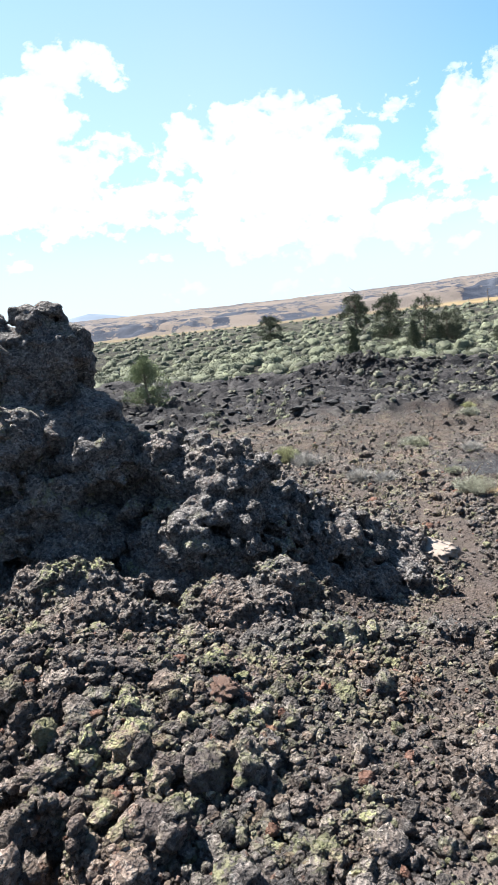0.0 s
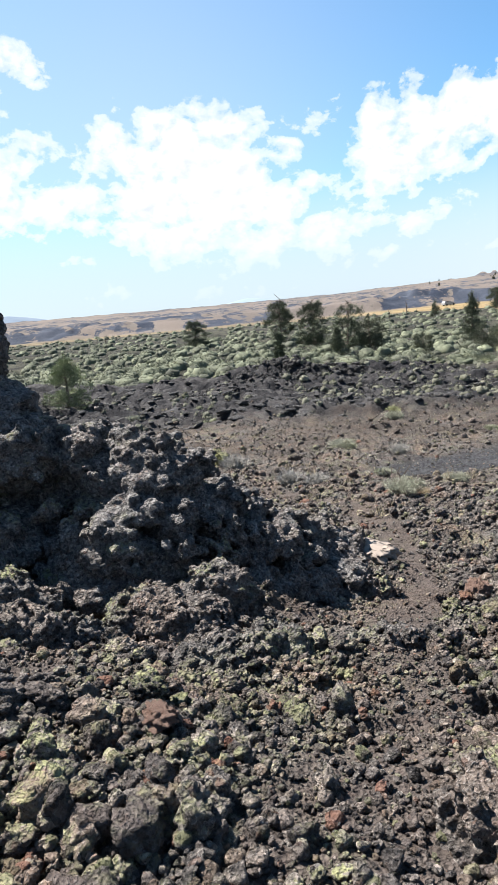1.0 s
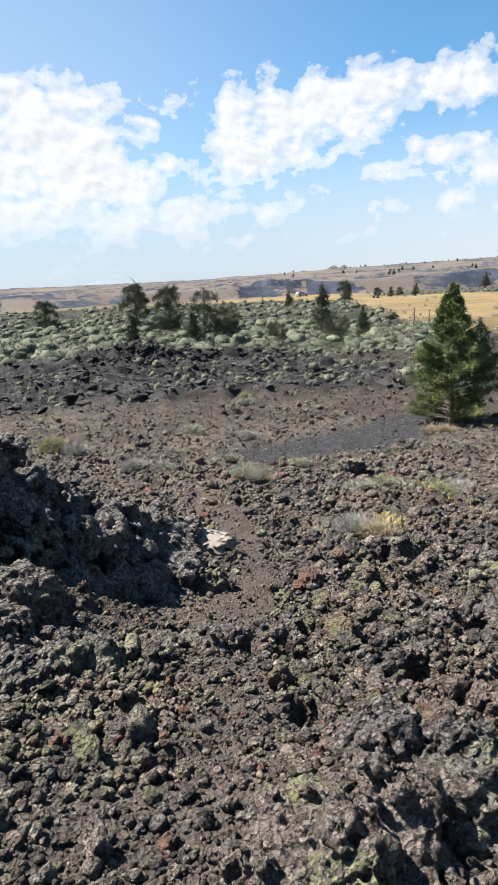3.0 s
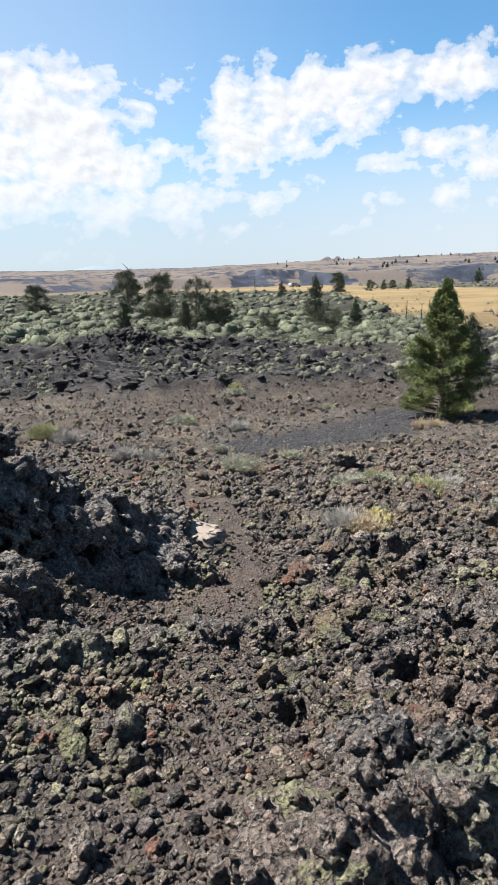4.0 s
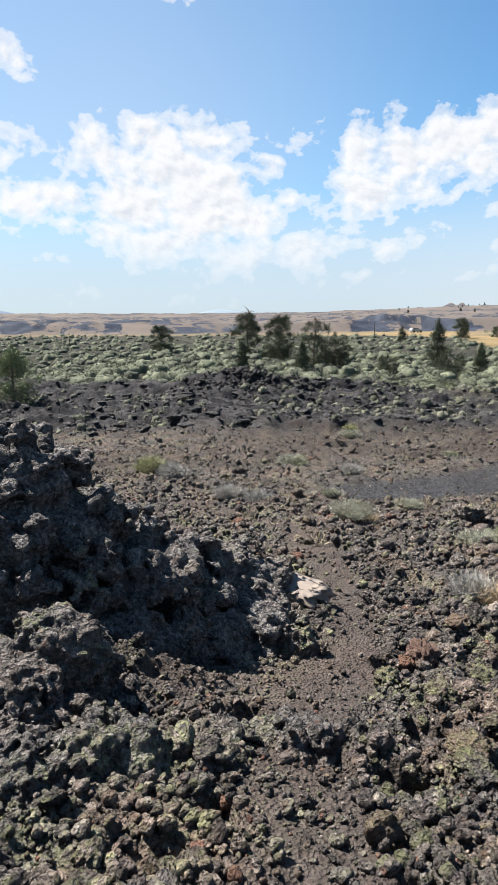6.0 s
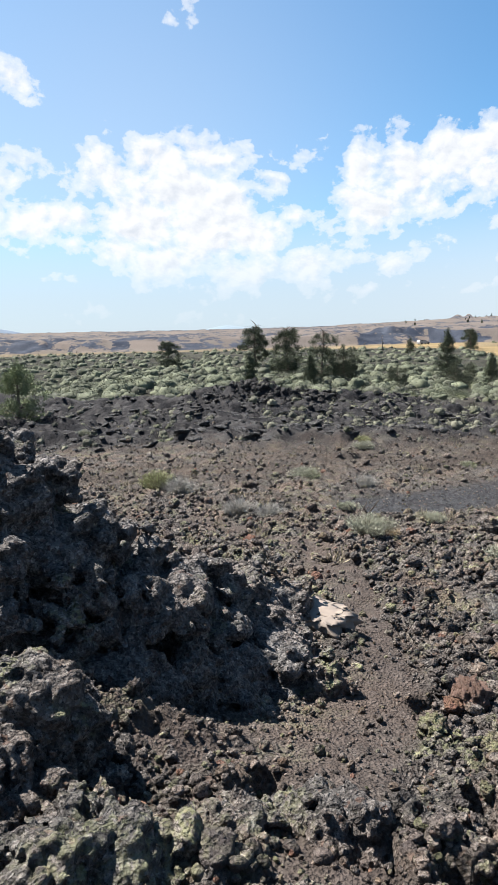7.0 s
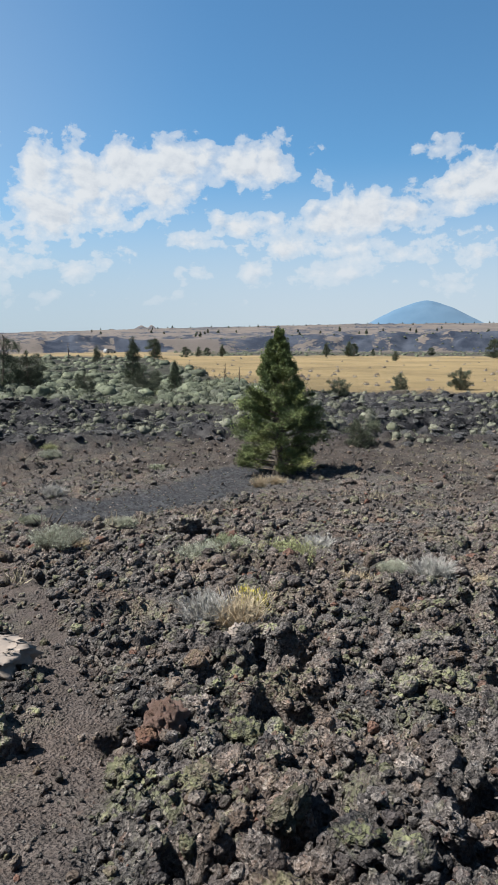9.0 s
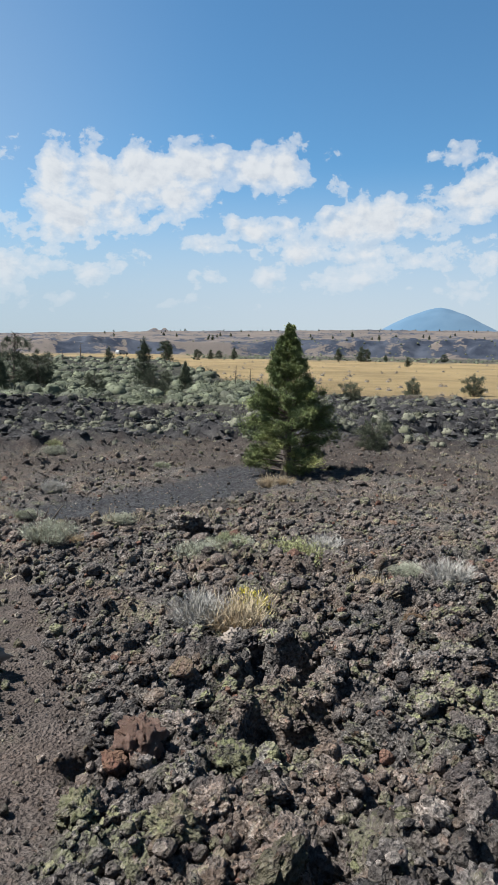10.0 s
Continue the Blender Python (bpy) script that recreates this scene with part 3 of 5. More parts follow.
# ---- lava outcrops ----
def surface(f, origin, h):
    """Skin of the body where f < 0 on a regular grid."""
    inside = f < 0
    core = [slice(0, -1), slice(1, None)]
    count = sum(inside[core[a], core[b], core[c]].astype(np.int8) for a in (0, 1) for b in (0, 1) for c in (0, 1))
    active = (count > 0) & (count < 8)
    cells = np.argwhere(active)
    ids = np.full(active.shape, -1, np.int64)
    ids[active] = np.arange(len(cells))
    pos, hits = np.zeros((len(cells), 3)), np.zeros(len(cells))
    for ax in range(3):
        for u in (0, 1):
            for v in (0, 1):
                o = [0, 0, 0]
                o[(ax + 1) % 3], o[(ax + 2) % 3] = u, v
                a = cells + np.array(o)
                o[ax] = 1
                b = cells + np.array(o)
                fa, fb = f[tuple(a.T)], f[tuple(b.T)]
                m = (fa < 0) != (fb < 0)
                t = np.where(m, fa / np.where(m, fa - fb, 1), 0)
                pos += np.where(m[:, None], a + (b - a) * t[:, None], 0)
                hits += m
    verts = pos / hits[:, None] * h + np.array(origin)
    quads = []
    for ax in range(3):
        lo = [slice(1, -1)] * 3
        hi = [slice(1, -1)] * 3
        lo[ax], hi[ax] = slice(0, -1), slice(1, None)
        a, b = inside[tuple(lo)], inside[tuple(hi)]
        e = np.argwhere(a != b) + np.array([0 if k == ax else 1 for k in range(3)])
        outward = inside[tuple(e.T)]
        ring = []
        for u, v in ((0, 0), (1, 0), (1, 1), (0, 1)):
            o = np.zeros(3, int)
            o[(ax + 1) % 3], o[(ax + 2) % 3] = -u, -v
            ring.append(ids[tuple((e + o).T)])
        q = np.stack(ring, 1)
        q[~outward] = q[~outward][:, ::-1]
        quads.append(q)
    return verts, np.concatenate(quads)


def lava_mass(bodies, h, mat, rough, seed, sizes, hollows=(), weights=(.22, .14, .07, .035), melt=.07):
    """Knobbly lava grown round ellipsoids that have run together; what lies under the ground is left out."""
    b = np.array(bodies, float)
    pad = .22 * rough + .06
    lo, hi = (b[:, :3] - b[:, 3:]).min(0) - pad, (b[:, :3] + b[:, 3:]).max(0) + pad
    lo[2] = max(lo[2], lay(b[:, 0], b[:, 1])[0].min() - .5)
    X, Y, Z = (g.astype(np.float32) for g in np.meshgrid(*[np.arange(lo[k], hi[k], h) for k in range(3)], indexing="ij"))
    total = np.zeros_like(X)
    for cx, cy, cz, rx, ry, rz in b:
        d = (np.sqrt(((X - cx) / rx) ** 2 + ((Y - cy) / ry) ** 2 + ((Z - cz) / rz) ** 2) - 1) * np.float32(min(rx, ry, rz))
        total += np.exp(np.clip(-d / melt, -30, 30))
    f = -np.float32(melt) * np.log(np.maximum(total, 1e-12))
    for cx, cy, cz, rx, ry, rz in hollows:
        d = (np.sqrt(((X - cx) / rx) ** 2 + ((Y - cy) / ry) ** 2 + ((Z - cz) / rz) ** 2) - 1) * np.float32(min(rx, ry, rz))
        f = np.maximum(f, -d)
    near = (np.abs(f) < .34 * rough + .03) & (Z > lay(X[:, :, 0], Y[:, :, 0])[0][:, :, None] - .2)
    p = np.stack([X[near], Y[near], Z[near]], 1)
    q = p + .07 * np.stack([fbm2(p[:, 1] * 6 + 3, p[:, 2] * 6, 3, seed + 1), fbm2(p[:, 2] * 6, p[:, 0] * 6, 3, seed + 2), fbm2(p[:, 0] * 6, p[:, 1] * 6, 3, seed + 3)], 1)
    bulge = sum(k * (lumps3(q, z, seed + 10 * i) - .66) for i, (k, z) in enumerate(zip(weights, sizes)))
    # ledges that jut and hollow out
    tier = fbm2(q[:, 2] * 5.2 + .8 * q[:, 0], q[:, 0] * 1.3 + q[:, 1] * 1.3, 3, seed + 5)
    f[near] -= (rough * (bulge + .2 * tier)).astype(np.float32)
    v, quads = surface(f, lo, h)
    g, zone = lay(v[:, 0], v[:, 1])
    quads = quads[(v[:, 2] > g - .1)[quads].any(1)]
    used = np.unique(quads)
    back = np.zeros(len(v), np.int64)
    back[used] = np.arange(len(used))
    return mesh_np("lava_mass", v[used], back[quads], mat)


def outcrop(name, bodies, h, label, mat, rough=1.0, seed=70, sizes=(.3, .125, .058, .03), category="lava outcrop", hollows=(), knobs=(), weights=(.22, .14, .07, .035)):
    ob = new(name, lava_mass(bodies, h, mat, rough, seed, sizes, hollows, weights))
    for k, group in enumerate(knobs):
        new("lava_knob", lava_mass(group, h, mat, rough, seed + 5 * k, sizes, (), weights)).parent = ob
    return tagged(ob, label, category)


outcrop("lava_outcrop", [
    (-2.35, 6.15, .2, .9, .75, 1.35), (-1.84, 5.75, .98, .46, .46, .46),
    (-1.36, 5.75, .62, .4, .4, .42), (-1.3, 5.45, .15, .38, .36, .5), (-1.7, 5.3, .1, .34, .3, .5), (-2.65, 5.15, .3, .6, .45, .75),
    (-1.8, 5.42, .86, .5, .3, .28), (-2.3, 5.2, .95, .45, .32, .3), (-1.5, 5.25, .3, .26, .22, .24), (-2.0, 5.05, .42, .34, .24, .24),
    (-1.78, 4.95, -.02, .36, .28, .26), (-2.4, 4.92, .08, .42, .3, .3), (-2.1, 5.3, -.5, 1.1, .8, .5)], .022, "tall dark grey clinkery lava outcrop with knobbly top", M_OUTCROP, .98, sizes=(.5, .21, .09, .045), knobs=[[(-2.1, 5.85, 1.5, .52, .42, .47), (-1.74, 5.92, 1.5, .3, .3, .38)], [(-1.3, 5.5, .7, .32, .3, .26)]],
        hollows=[(-2.1, 4.9, .66, .34, .42, .22), (-1.22, 5.12, .42, .3, .34, .2), (-.98, 5.3, .4, .16, .4, .4), (-1.66, 5.15, .7, .2, .26, .16), (-1.6, 5.5, 1.28, .3, .3, .13)])
outcrop("lava_outcrop", [
    (-.78, 5.75, .22, .38, .38, .55), (-.33, 5.42, .1, .4, .36, .55), (.03, 5.42, -.1, .4, .34, .46), (.38, 5.62, -.35, .38, .34, .4),
    (.75, 5.97, -.6, .38, .33, .35), (.85, 5.8, -.84, .48, .48, .38), (.36, 5.42, -.6, .42, .42, .42), (-.65, 5.05, -.15, .45, .36, .38),
    (-.12, 5.05, -.45, .4, .33, .46), (.28, 5.22, -.6, .36, .3, .34), (.7, 5.58, -.8, .36, .28, .3), (1.08, 6.02, -.93, .32, .24, .28), (.1, 5.7, -.95, 1.3, .55, .5)], .0175, "low ridge of jagged dark lava with lichen patches", M_OUTCROP, .95, seed=170, knobs=[[(1.13, 6.36, -.82, .33, .3, .38)], [(1.4, 6.72, -.98, .26, .22, .34)], [(-.79, 5.5, .66, .16, .14, .14)]],
        hollows=[(-.45, 4.95, .22, .22, .3, .12), (.15, 4.95, -.12, .24, .26, .12), (.55, 5.25, -.4, .2, .22, .14), (.95, 5.7, -.62, .16, .2, .14)])
for bodies, seed in (([(.13, 4.33, -.22, .23, .2, .25)], 270), ([(.8, 3.92, -.5, .15, .13, .15)], 310), ([(1.2, 3.95, -.57, .14, .12, .14), (1.06, 4.06, -.56, .1, .1, .12)], 320),
                     ([(1.5, 5.5, -.86, .17, .12, .12)], 330), ([(-1.55, 4.35, -.1, .36, .26, .28), (-1.2, 4.4, -.2, .28, .24, .26)], 340), ([(.34, 3.74, -.42, .32, .27, .27), (.02, 3.62, -.36, .28, .25, .25)], 280),
                     ([(-1.12, 3.78, -.12, .36, .25, .28), (-.8, 3.9, -.22, .24, .2, .23)], 290), ([(-.08, 4.08, -.3, .28, .23, .21), (-.35, 4.2, -.24, .25, .21, .21)], 300)):
    outcrop("lava_boulder", bodies, .0105, "lichen-spotted grey lava boulder resting on clinker", M_BOULDER, .62, seed, (.2, .09, .045, .026), "boulder", weights=(.12, .11, .085, .055))

for bodies, seed in (([(1.0, 1.93, 0.14, .18, .13, .14), (.8, 1.9, 0.12, .13, .11, .1)], 350), ([(1.33, 1.98, 0.08, .16, .14, .15)], 360), ([(1.2, 2.2, 0.09, .1, .09, .1)], 370)):
    outcrop("lava_boulder", bodies, .0095, "rough brown-grey lava boulder with dark hollows", M_BOULDER, .75, seed, (.2, .085, .042, .024), "boulder", weights=(.14, .12, .085, .055))


# ---- loose rocks ----
def rock_arrays(level, seed, squash=(1, 1, .75)):
    bm = bmesh.new()
    bmesh.ops.create_icosphere(bm, subdivisions=level, radius=1)
    v = np.array([w.co[:] for w in bm.verts])
    f = np.array([[w.index for w in q.verts] for q in bm.faces])
    bm.free()
    rs = np.random.RandomState(seed)
    off = rs.rand(3) * 50
    d = .85 + .6 * (lumps3(v + off, 1.1, seed) - .6) + .5 * (lumps3(v + off, .55, seed + 5) - .65)
    v = v * d[:, None]
    for k in range(3):
        way = rs.randn(3)
        way /= np.linalg.norm(way)
        v = v - .7 * np.maximum(v @ way - rs.uniform(.45, .8), 0)[:, None] * way
    if level > 2:
        v = v * (1 + .75 * (lumps3(v + off, .34, seed + 9) - .6))[:, None]
    if level > 3:
        v = v * (1 + .5 * (lumps3(v + off, .17, seed + 13) - .6))[:, None]
    v = v * 1.05 * np.array(squash) * (1 + .5 * (rs.rand(3) - .5))
    return v, f


ROCKS = []
for k in range(9):
    v, f = rock_arrays(4, 400 + k, (1, 1, (.7, .8, .6)[k % 3]))
    ROCKS.append(mesh_np("lava_rock", v, f, M_ROCK))


def put_rock(me, x, y, size, label, name="lava_rock", sink=.12, turn=None, group="loose lava rocks", flatten=1.0):
    ob = new(name, me)
    z = ground_top(x, y)
    rz = random.uniform(0, 360) if turn is None else turn
    ob.matrix_world = pose(x, y, z + size * (.5 - sink), random.uniform(-25, 25), random.uniform(-25, 25), rz) @ Matrix.Diagonal((size * .56, size * .5, size * .5 * flatten, 1))
    return tagged(ob, label, "rock", group)


def red_rock(mat, seed):
    v, f = rock_arrays(4, seed)
    return mesh_np("lava_rock", v, f, mat)


put_rock(red_rock(M_RED, 431), 2.22, 5.14, .16, "rust-red weathered lava rock among grey clinker")
put_rock(red_rock(M_RED, 432), 2.81, 4.48, .14, "rust-red weathered lava rock among grey clinker")
put_rock(red_rock(M_ORANGE, 433), 4.73, 5.94, .14, "orange-brown lava rock on dark gravel")
put_rock(red_rock(M_RED, 434), -.2, 2.45, .12, "rust-red weathered lava rock among grey clinker")
put_rock(ROCKS[1], 1.43, 2.7, .13, "dark rounded lava rock sitting on clinker")
put_rock(ROCKS[2], 5.3, 10.5, .38, "dark knobbly lava block beside sagebrush")


def scatter_rocks():
    rs = np.random.RandomState(5)
    n = 0
    while n < 290:
        if n % 2:
            x, y = rs.uniform(1.5, 4.4), rs.uniform(3.5, 6.2)
        elif n % 3 == 0:
            x, y = rs.uniform(-1.3, .6), rs.uniform(1.9, 3.2)
        else:
            x, y = rs.uniform(-2.2, 5.5), rs.uniform(1.3, 9.5)
        h, zone = lay(np.array([x]), np.array([y]))
        if zone["trail"][0] > .2 or rs.rand() > zone["rubble"][0] * (1.0 if y < 6.5 else .5):
            continue
        if (x < .9 and 4.7 < y < 7 and x > -3) or abs(math.degrees(math.atan2(-x, y)) + 17) > 46:
            continue
        size = (.06 + .1 * rs.rand() ** 2.0) * (.8 if y < 3.4 else 1.0)
        tone = ("grey-brown lava rock half sunk in clinker", "dark rough lava rock on loose clinker")[n % 2]
        put_rock(ROCKS[n % 9], x, y, size, tone, sink=.2 * rs.rand(), turn=rs.uniform(0, 360))
        n += 1


scatter_rocks()


def stone_stuff(name, count, seed, place, size, label, mat, level=2, lift=.35, where="rubble", squash=(1, 1, .75)):
    """Many small stones in one mesh."""
    rs = np.random.RandomState(seed)
    kinds = [rock_arrays(level, seed + k, squash) for k in range(6)]
    x, y = place(rs, count)
    h, zone = lay(x, y)
    h = h + rubble(x, y, zone)
    s = size(rs, count)
    bare = np.minimum(1.1 * zone["cinder"], 1) * np.clip(s / .022 - .5, .1, .97)
    keep = rs.rand(count) < np.clip(zone[where] * 1.15 + (0.0 if where == "rubble" else -.2) + .32 * (s < .034) + .3 * smooth(np.hypot(x, y), 7, 11) * (where == "rubble"), 0, 1) * (1 - bare) * (1 - .85 * zone["trail"] * (s > .013)) * (1 - .75 * zone["flow"] * (where == "rubble"))
    x, y, h, s = x[keep], y[keep], h[keep], s[keep]
    V, F, base = [], [], 0
    for k, (v, f) in enumerate(kinds):
        m = np.arange(len(x)) % 6 == k
        a, c = rs.rand(m.sum()) * 6.283, rs.rand(m.sum()) * (6.283 if squash[2] > .7 else 1.3 if squash[2] > .4 else .55)
        ca, sa, cc, sc = np.cos(a), np.sin(a), np.cos(c), np.sin(c)
        p = np.repeat(v[None], m.sum(), 0) * s[m][:, None, None]
        p = np.stack([p[..., 0], p[..., 1] * cc[:, None] - p[..., 2] * sc[:, None], p[..., 1] * sc[:, None] + p[..., 2] * cc[:, None]], -1)
        p = np.stack([p[..., 0] * ca[:, None] - p[..., 1] * sa[:, None], p[..., 0] * sa[:, None] + p[..., 1] * ca[:, None], p[..., 2]], -1)
        p += np.stack([x[m], y[m], h[m] + s[m] * lift], -1)[:, None, :]
        V.append(p.reshape(-1, 3))
        F.append((f[None] + (base + np.arange(m.sum()) * len(v))[:, None, None]).reshape(-1, 3))
        base += m.sum() * len(v)
    return tagged(new(name, mesh_np(name, np.concatenate(V), np.concatenate(F), mat)), label, "stones", kind="stuff")


def wedge(rs, n, r0, r1, a0=-64.0, a1=28.0, cx=.5, cy=.2):
    r = r0 * (r1 / r0) ** rs.rand(n)
    a = np.radians(rs.uniform(a0, a1, n))
    return cx - r * np.sin(a), cy + r * np.cos(a)


stone_stuff("lava_rubble", 3300, 860, lambda rs, n: wedge(rs, n, 1.0, 5.2, -66, 50), lambda rs, n: .02 + .05 * rs.rand(n) ** 3, "piled knobbly lava rubble on the slope", M_ROCK, 3, .7)
stone_stuff("lava_rubble", 3600, 870, lambda rs, n: wedge(rs, n, 5, 13), lambda rs, n: .02 + .05 * rs.rand(n) ** 3, "piled knobbly lava rubble farther down the slope", M_ROCK, 2)
stone_stuff("lava_rubble", 1500, 880, lambda rs, n: wedge(rs, n, .5, 6, 56, 296), lambda rs, n: .02 + .07 * rs.rand(n) ** 2.5, "piled knobbly lava rubble behind the trail", M_ROCK, 2)
stone_stuff("lava_clinker", 27000, 800, lambda rs, n: wedge(rs, n, 1.0, 7, -66, 40), lambda rs, n: .011 + .021 * rs.rand(n) ** 1.7, "loose brown-grey lava clinker scattered over the slope", M_CLINKER, 2, .6)
stone_stuff("lava_gravel", 46000, 810, lambda rs, n: wedge(rs, n, 1.0, 6, -66, 40), lambda rs, n: .006 + .011 * rs.rand(n) ** 1.5, "fine brown-grey lava gravel between the rocks", M_CLINKER, 1, .3)
stone_stuff("lava_cobbles", 7000, 830, lambda rs, n: wedge(rs, n, 8, 34), lambda rs, n: .025 + .085 * rs.rand(n) ** 3.5, "dark lava cobbles strewn over bare cinder", M_CLINKER, 2)
stone_stuff("lava_gravel", 38000, 840, lambda rs, n: wedge(rs, n, 6, 26), lambda rs, n: .013 + .038 * rs.rand(n) ** 2.2, "coarse dark gravel on bare cinder", M_CLINKER, 1)
stone_stuff("lava_slabs", 8500, 850, lambda rs, n: wedge(rs, n, 21, 50), lambda rs, n: .035 + .17 * rs.rand(n) ** 2.6, "broken dark plates and slabs of the old lava flow", M_FLOW, 2, .1, "flow", (1.6, 1, .38))
stone_stuff("lava_blocks", 1500, 855, lambda rs, n: (7 + 2.3 * rs.randn(n), 34.5 + 1.4 * rs.randn(n)), lambda rs, n: .04 + .15 * rs.rand(n) ** 2.5, "heap of black jagged blocks on the old lava flow", M_BLACK, 2, .2, "flow", (1.2, 1, .7))


def pale_slab(mat, thick):
    """A flat-topped weathered stone with rounded, broken edges."""
    v, f = rock_arrays(4, 455)
    r = np.hypot(v[:, 0], v[:, 1])
    v[:, 2] = np.minimum(v[:, 2], .34 - .1 * r + .03 * fbm2(v[:, 0] * 4, v[:, 1] * 4, 3, 9))
    return mesh_np("flat_slab", v * np.array([.2, .15, thick]), f, mat)


slab = tagged(new("stone_slab", pale_slab(M_PALE, .12)), "flat pale tan stone slab at the ridge's end", "rock")
slab.matrix_world = pose(1.74, 6.62, -.88, 3, 5, -35) @ Matrix.Diagonal((1.2, 1.2, 1.3, 1))
slab2 = tagged(new("stone_slab", pale_slab(M_PALE, .12)), "small flat grey stone slab lying on clinker", "rock")
slab2.matrix_world = pose(3.4, 6.24, -1.06, 22, -10, 40) @ Matrix.Diagonal((.42, .6, .6, 1))


# ---- plants ----
def part(name, data, parent, label=""):
    ob = new(name, data)
    ob.parent = parent
    if label:
        ob["label"] = label
    return ob


def blades(base, way, length, width, rs, bend=.25):
    """Leaf blades: a bent four-cornered leaf each."""
    n = len(base)
    way = way / np.linalg.norm(way, axis=1, keepdims=True)
    side = np.cross(way, rs.randn(n, 3))
    side /= np.linalg.norm(side, axis=1, keepdims=True) + 1e-9
    up = np.cross(side, way)
    L, W = np.broadcast_to(length, n)[:, None], np.broadcast_to(width, n)[:, None]
    mid = base + way * L * .5 + up * L * bend * .35
    v = np.stack([base, mid + side * W * .5, base + way * L, mid - side * W * .5], 1).reshape(-1, 3)
    return v, np.arange(4 * n).reshape(n, 4)


def sticks(a, b, ra, rb, sides=3):
    """Tapered twigs from a to b."""
    n = len(a)
    d = b - a
    d /= np.linalg.norm(d, axis=1, keepdims=True) + 1e-9
    ref = np.where(np.abs(d[:, 2:3]) > .9, np.array([[1.0, 0, 0]]), np.array([[0, 0, 1.0]]))
    u = np.cross(d, ref)
    u /= np.linalg.norm(u, axis=1, keepdims=True)
    w = np.cross(d, u)
    rings = []
    for p, r in ((a, ra), (b, rb)):
        r = np.broadcast_to(r, n)[:, None]
        rings += [p + r * (u * math.cos(k * 6.2832 / sides) + w * math.sin(k * 6.2832 / sides)) for k in range(sides)]
    v = np.stack(rings, 1).reshape(-1, 3)
    f = np.array([[k, (k + 1) % sides, sides + (k + 1) % sides, sides + k] for k in range(sides)])
    return v, (f[None] + (np.arange(n) * 2 * sides)[:, None, None]).reshape(-1, 4)


def bush_meshes(seed, width, height, stems, leaves, leaf, mat, spread=.75, tuft=.5, slim=.34, wood=None):
    """Twigs and leaves of a shrub with an uneven outline."""
    rs = np.random.RandomState(seed)
    a = rs.rand(stems) * 6.283
    lean = spread * np.sqrt(rs.rand(stems))
    lob = 1 + .3 * np.sin(a * 2 + seed) + .2 * np.sin(a * 5 + 2 * seed)
    tip = np.stack([np.cos(a) * lean * lob * width * .55, np.sin(a) * lean * lob * width * .55, height * (.55 + .45 * rs.rand(stems)) * (1 - .45 * lean ** 2)], 1)
    foot = tip * np.array([.18, .18, 0]) + np.array([0, 0, -.03])
    tw = mesh_np("twig_frame", *sticks(foot, tip, height * .014, height * .005), wood or M_TWIG)
    k = rs.randint(0, stems, leaves)
    t = 1 - tuft * rs.rand(leaves) ** 1.3
    p = foot[k] + (tip[k] - foot[k]) * t[:, None] + rs.randn(leaves, 3) * width * .035
    p[:, 2] = np.maximum(p[:, 2], 0)
    way = (tip[k] - foot[k]) / height + rs.randn(leaves, 3) * .6 + np.array([0, 0, .3])
    lv = mesh_np("foliage", *blades(p, way, leaf * (.6 + .8 * rs.rand(leaves)), leaf * slim, rs), mat)
    return tw, lv


def shrub(name, meshes, x, y, label, category="shrub", group="", size=1.0, turn=0.0, sink=.03):
    e = new(name)
    e.empty_display_size = .1
    e.matrix_world = pose(x, y, ground_top(x, y) - sink, 0, 0, turn) @ Matrix.Diagonal((size, size, size, 1))
    part("twig_frame", meshes[0], e)
    part("foliage", meshes[1], e)
    return tagged(e, label, category, group)


SAGE_N = [bush_meshes(600 + k, .62, .3, 220, 7500, .021, M_SAGE, .8, .45, .4) for k in range(2)]
GREY_N = [bush_meshes(610 + k, .55, .28, 240, 2600, .07, M_GREY, .8, .8, .07, M_GREY) for k in range(2)]
RABBIT_N = [bush_meshes(620 + k, .75, .42, 300, 6500, .028, M_RABBIT, .9, .5, .3) for k in range(2)]
STRAW_N = [bush_meshes(630 + k, .5, .33, 130, 1300, .12, M_STRAW, .9, .95, .045, M_STRAW) for k in range(2)]

shrub("sagebrush", SAGE_N[0], 4.75, 9.1, "pale grey-green sagebrush on lava clinker", size=1.05)
shrub("sagebrush", SAGE_N[1], 5.2, 9.25, "yellow-green sagebrush on lava clinker", size=.95, turn=80)
shrub("rabbitbrush", RABBIT_N[0], 5.6, 8.35, "yellow-green rabbitbrush with bare grey twigs")
shrub("grey_shrub", GREY_N[0], 5.95, 8.4, "half-dead grey twiggy shrub on clinker", size=.9)
shrub("dry_grass", STRAW_N[0], 3.62, 6.55, "clump of straw-coloured dry grass", "grass", turn=20, size=.85)
shrub("grey_shrub", GREY_N[1], 3.42, 6.75, "dry pinkish-grey twiggy shrub in clinker", size=.85)
shrub("flowering_shrub", bush_meshes(640, .42, .3, 80, 420, .036, M_FLOWER, .8, .25), 3.98, 6.95, "small shrub with yellow flower heads")
shrub("grey_shrub", GREY_N[0], 5.95, 6.65, "pale grey low shrub on dark gravel", size=.9, turn=130)
shrub("sagebrush", SAGE_N[0], 5.62, 6.85, "small yellow-green sagebrush on dark gravel", size=.55, turn=50)
shrub("dry_grass", STRAW_N[1], 5.2, 6.95, "thin clump of straw-coloured dry grass", "grass", size=.6)
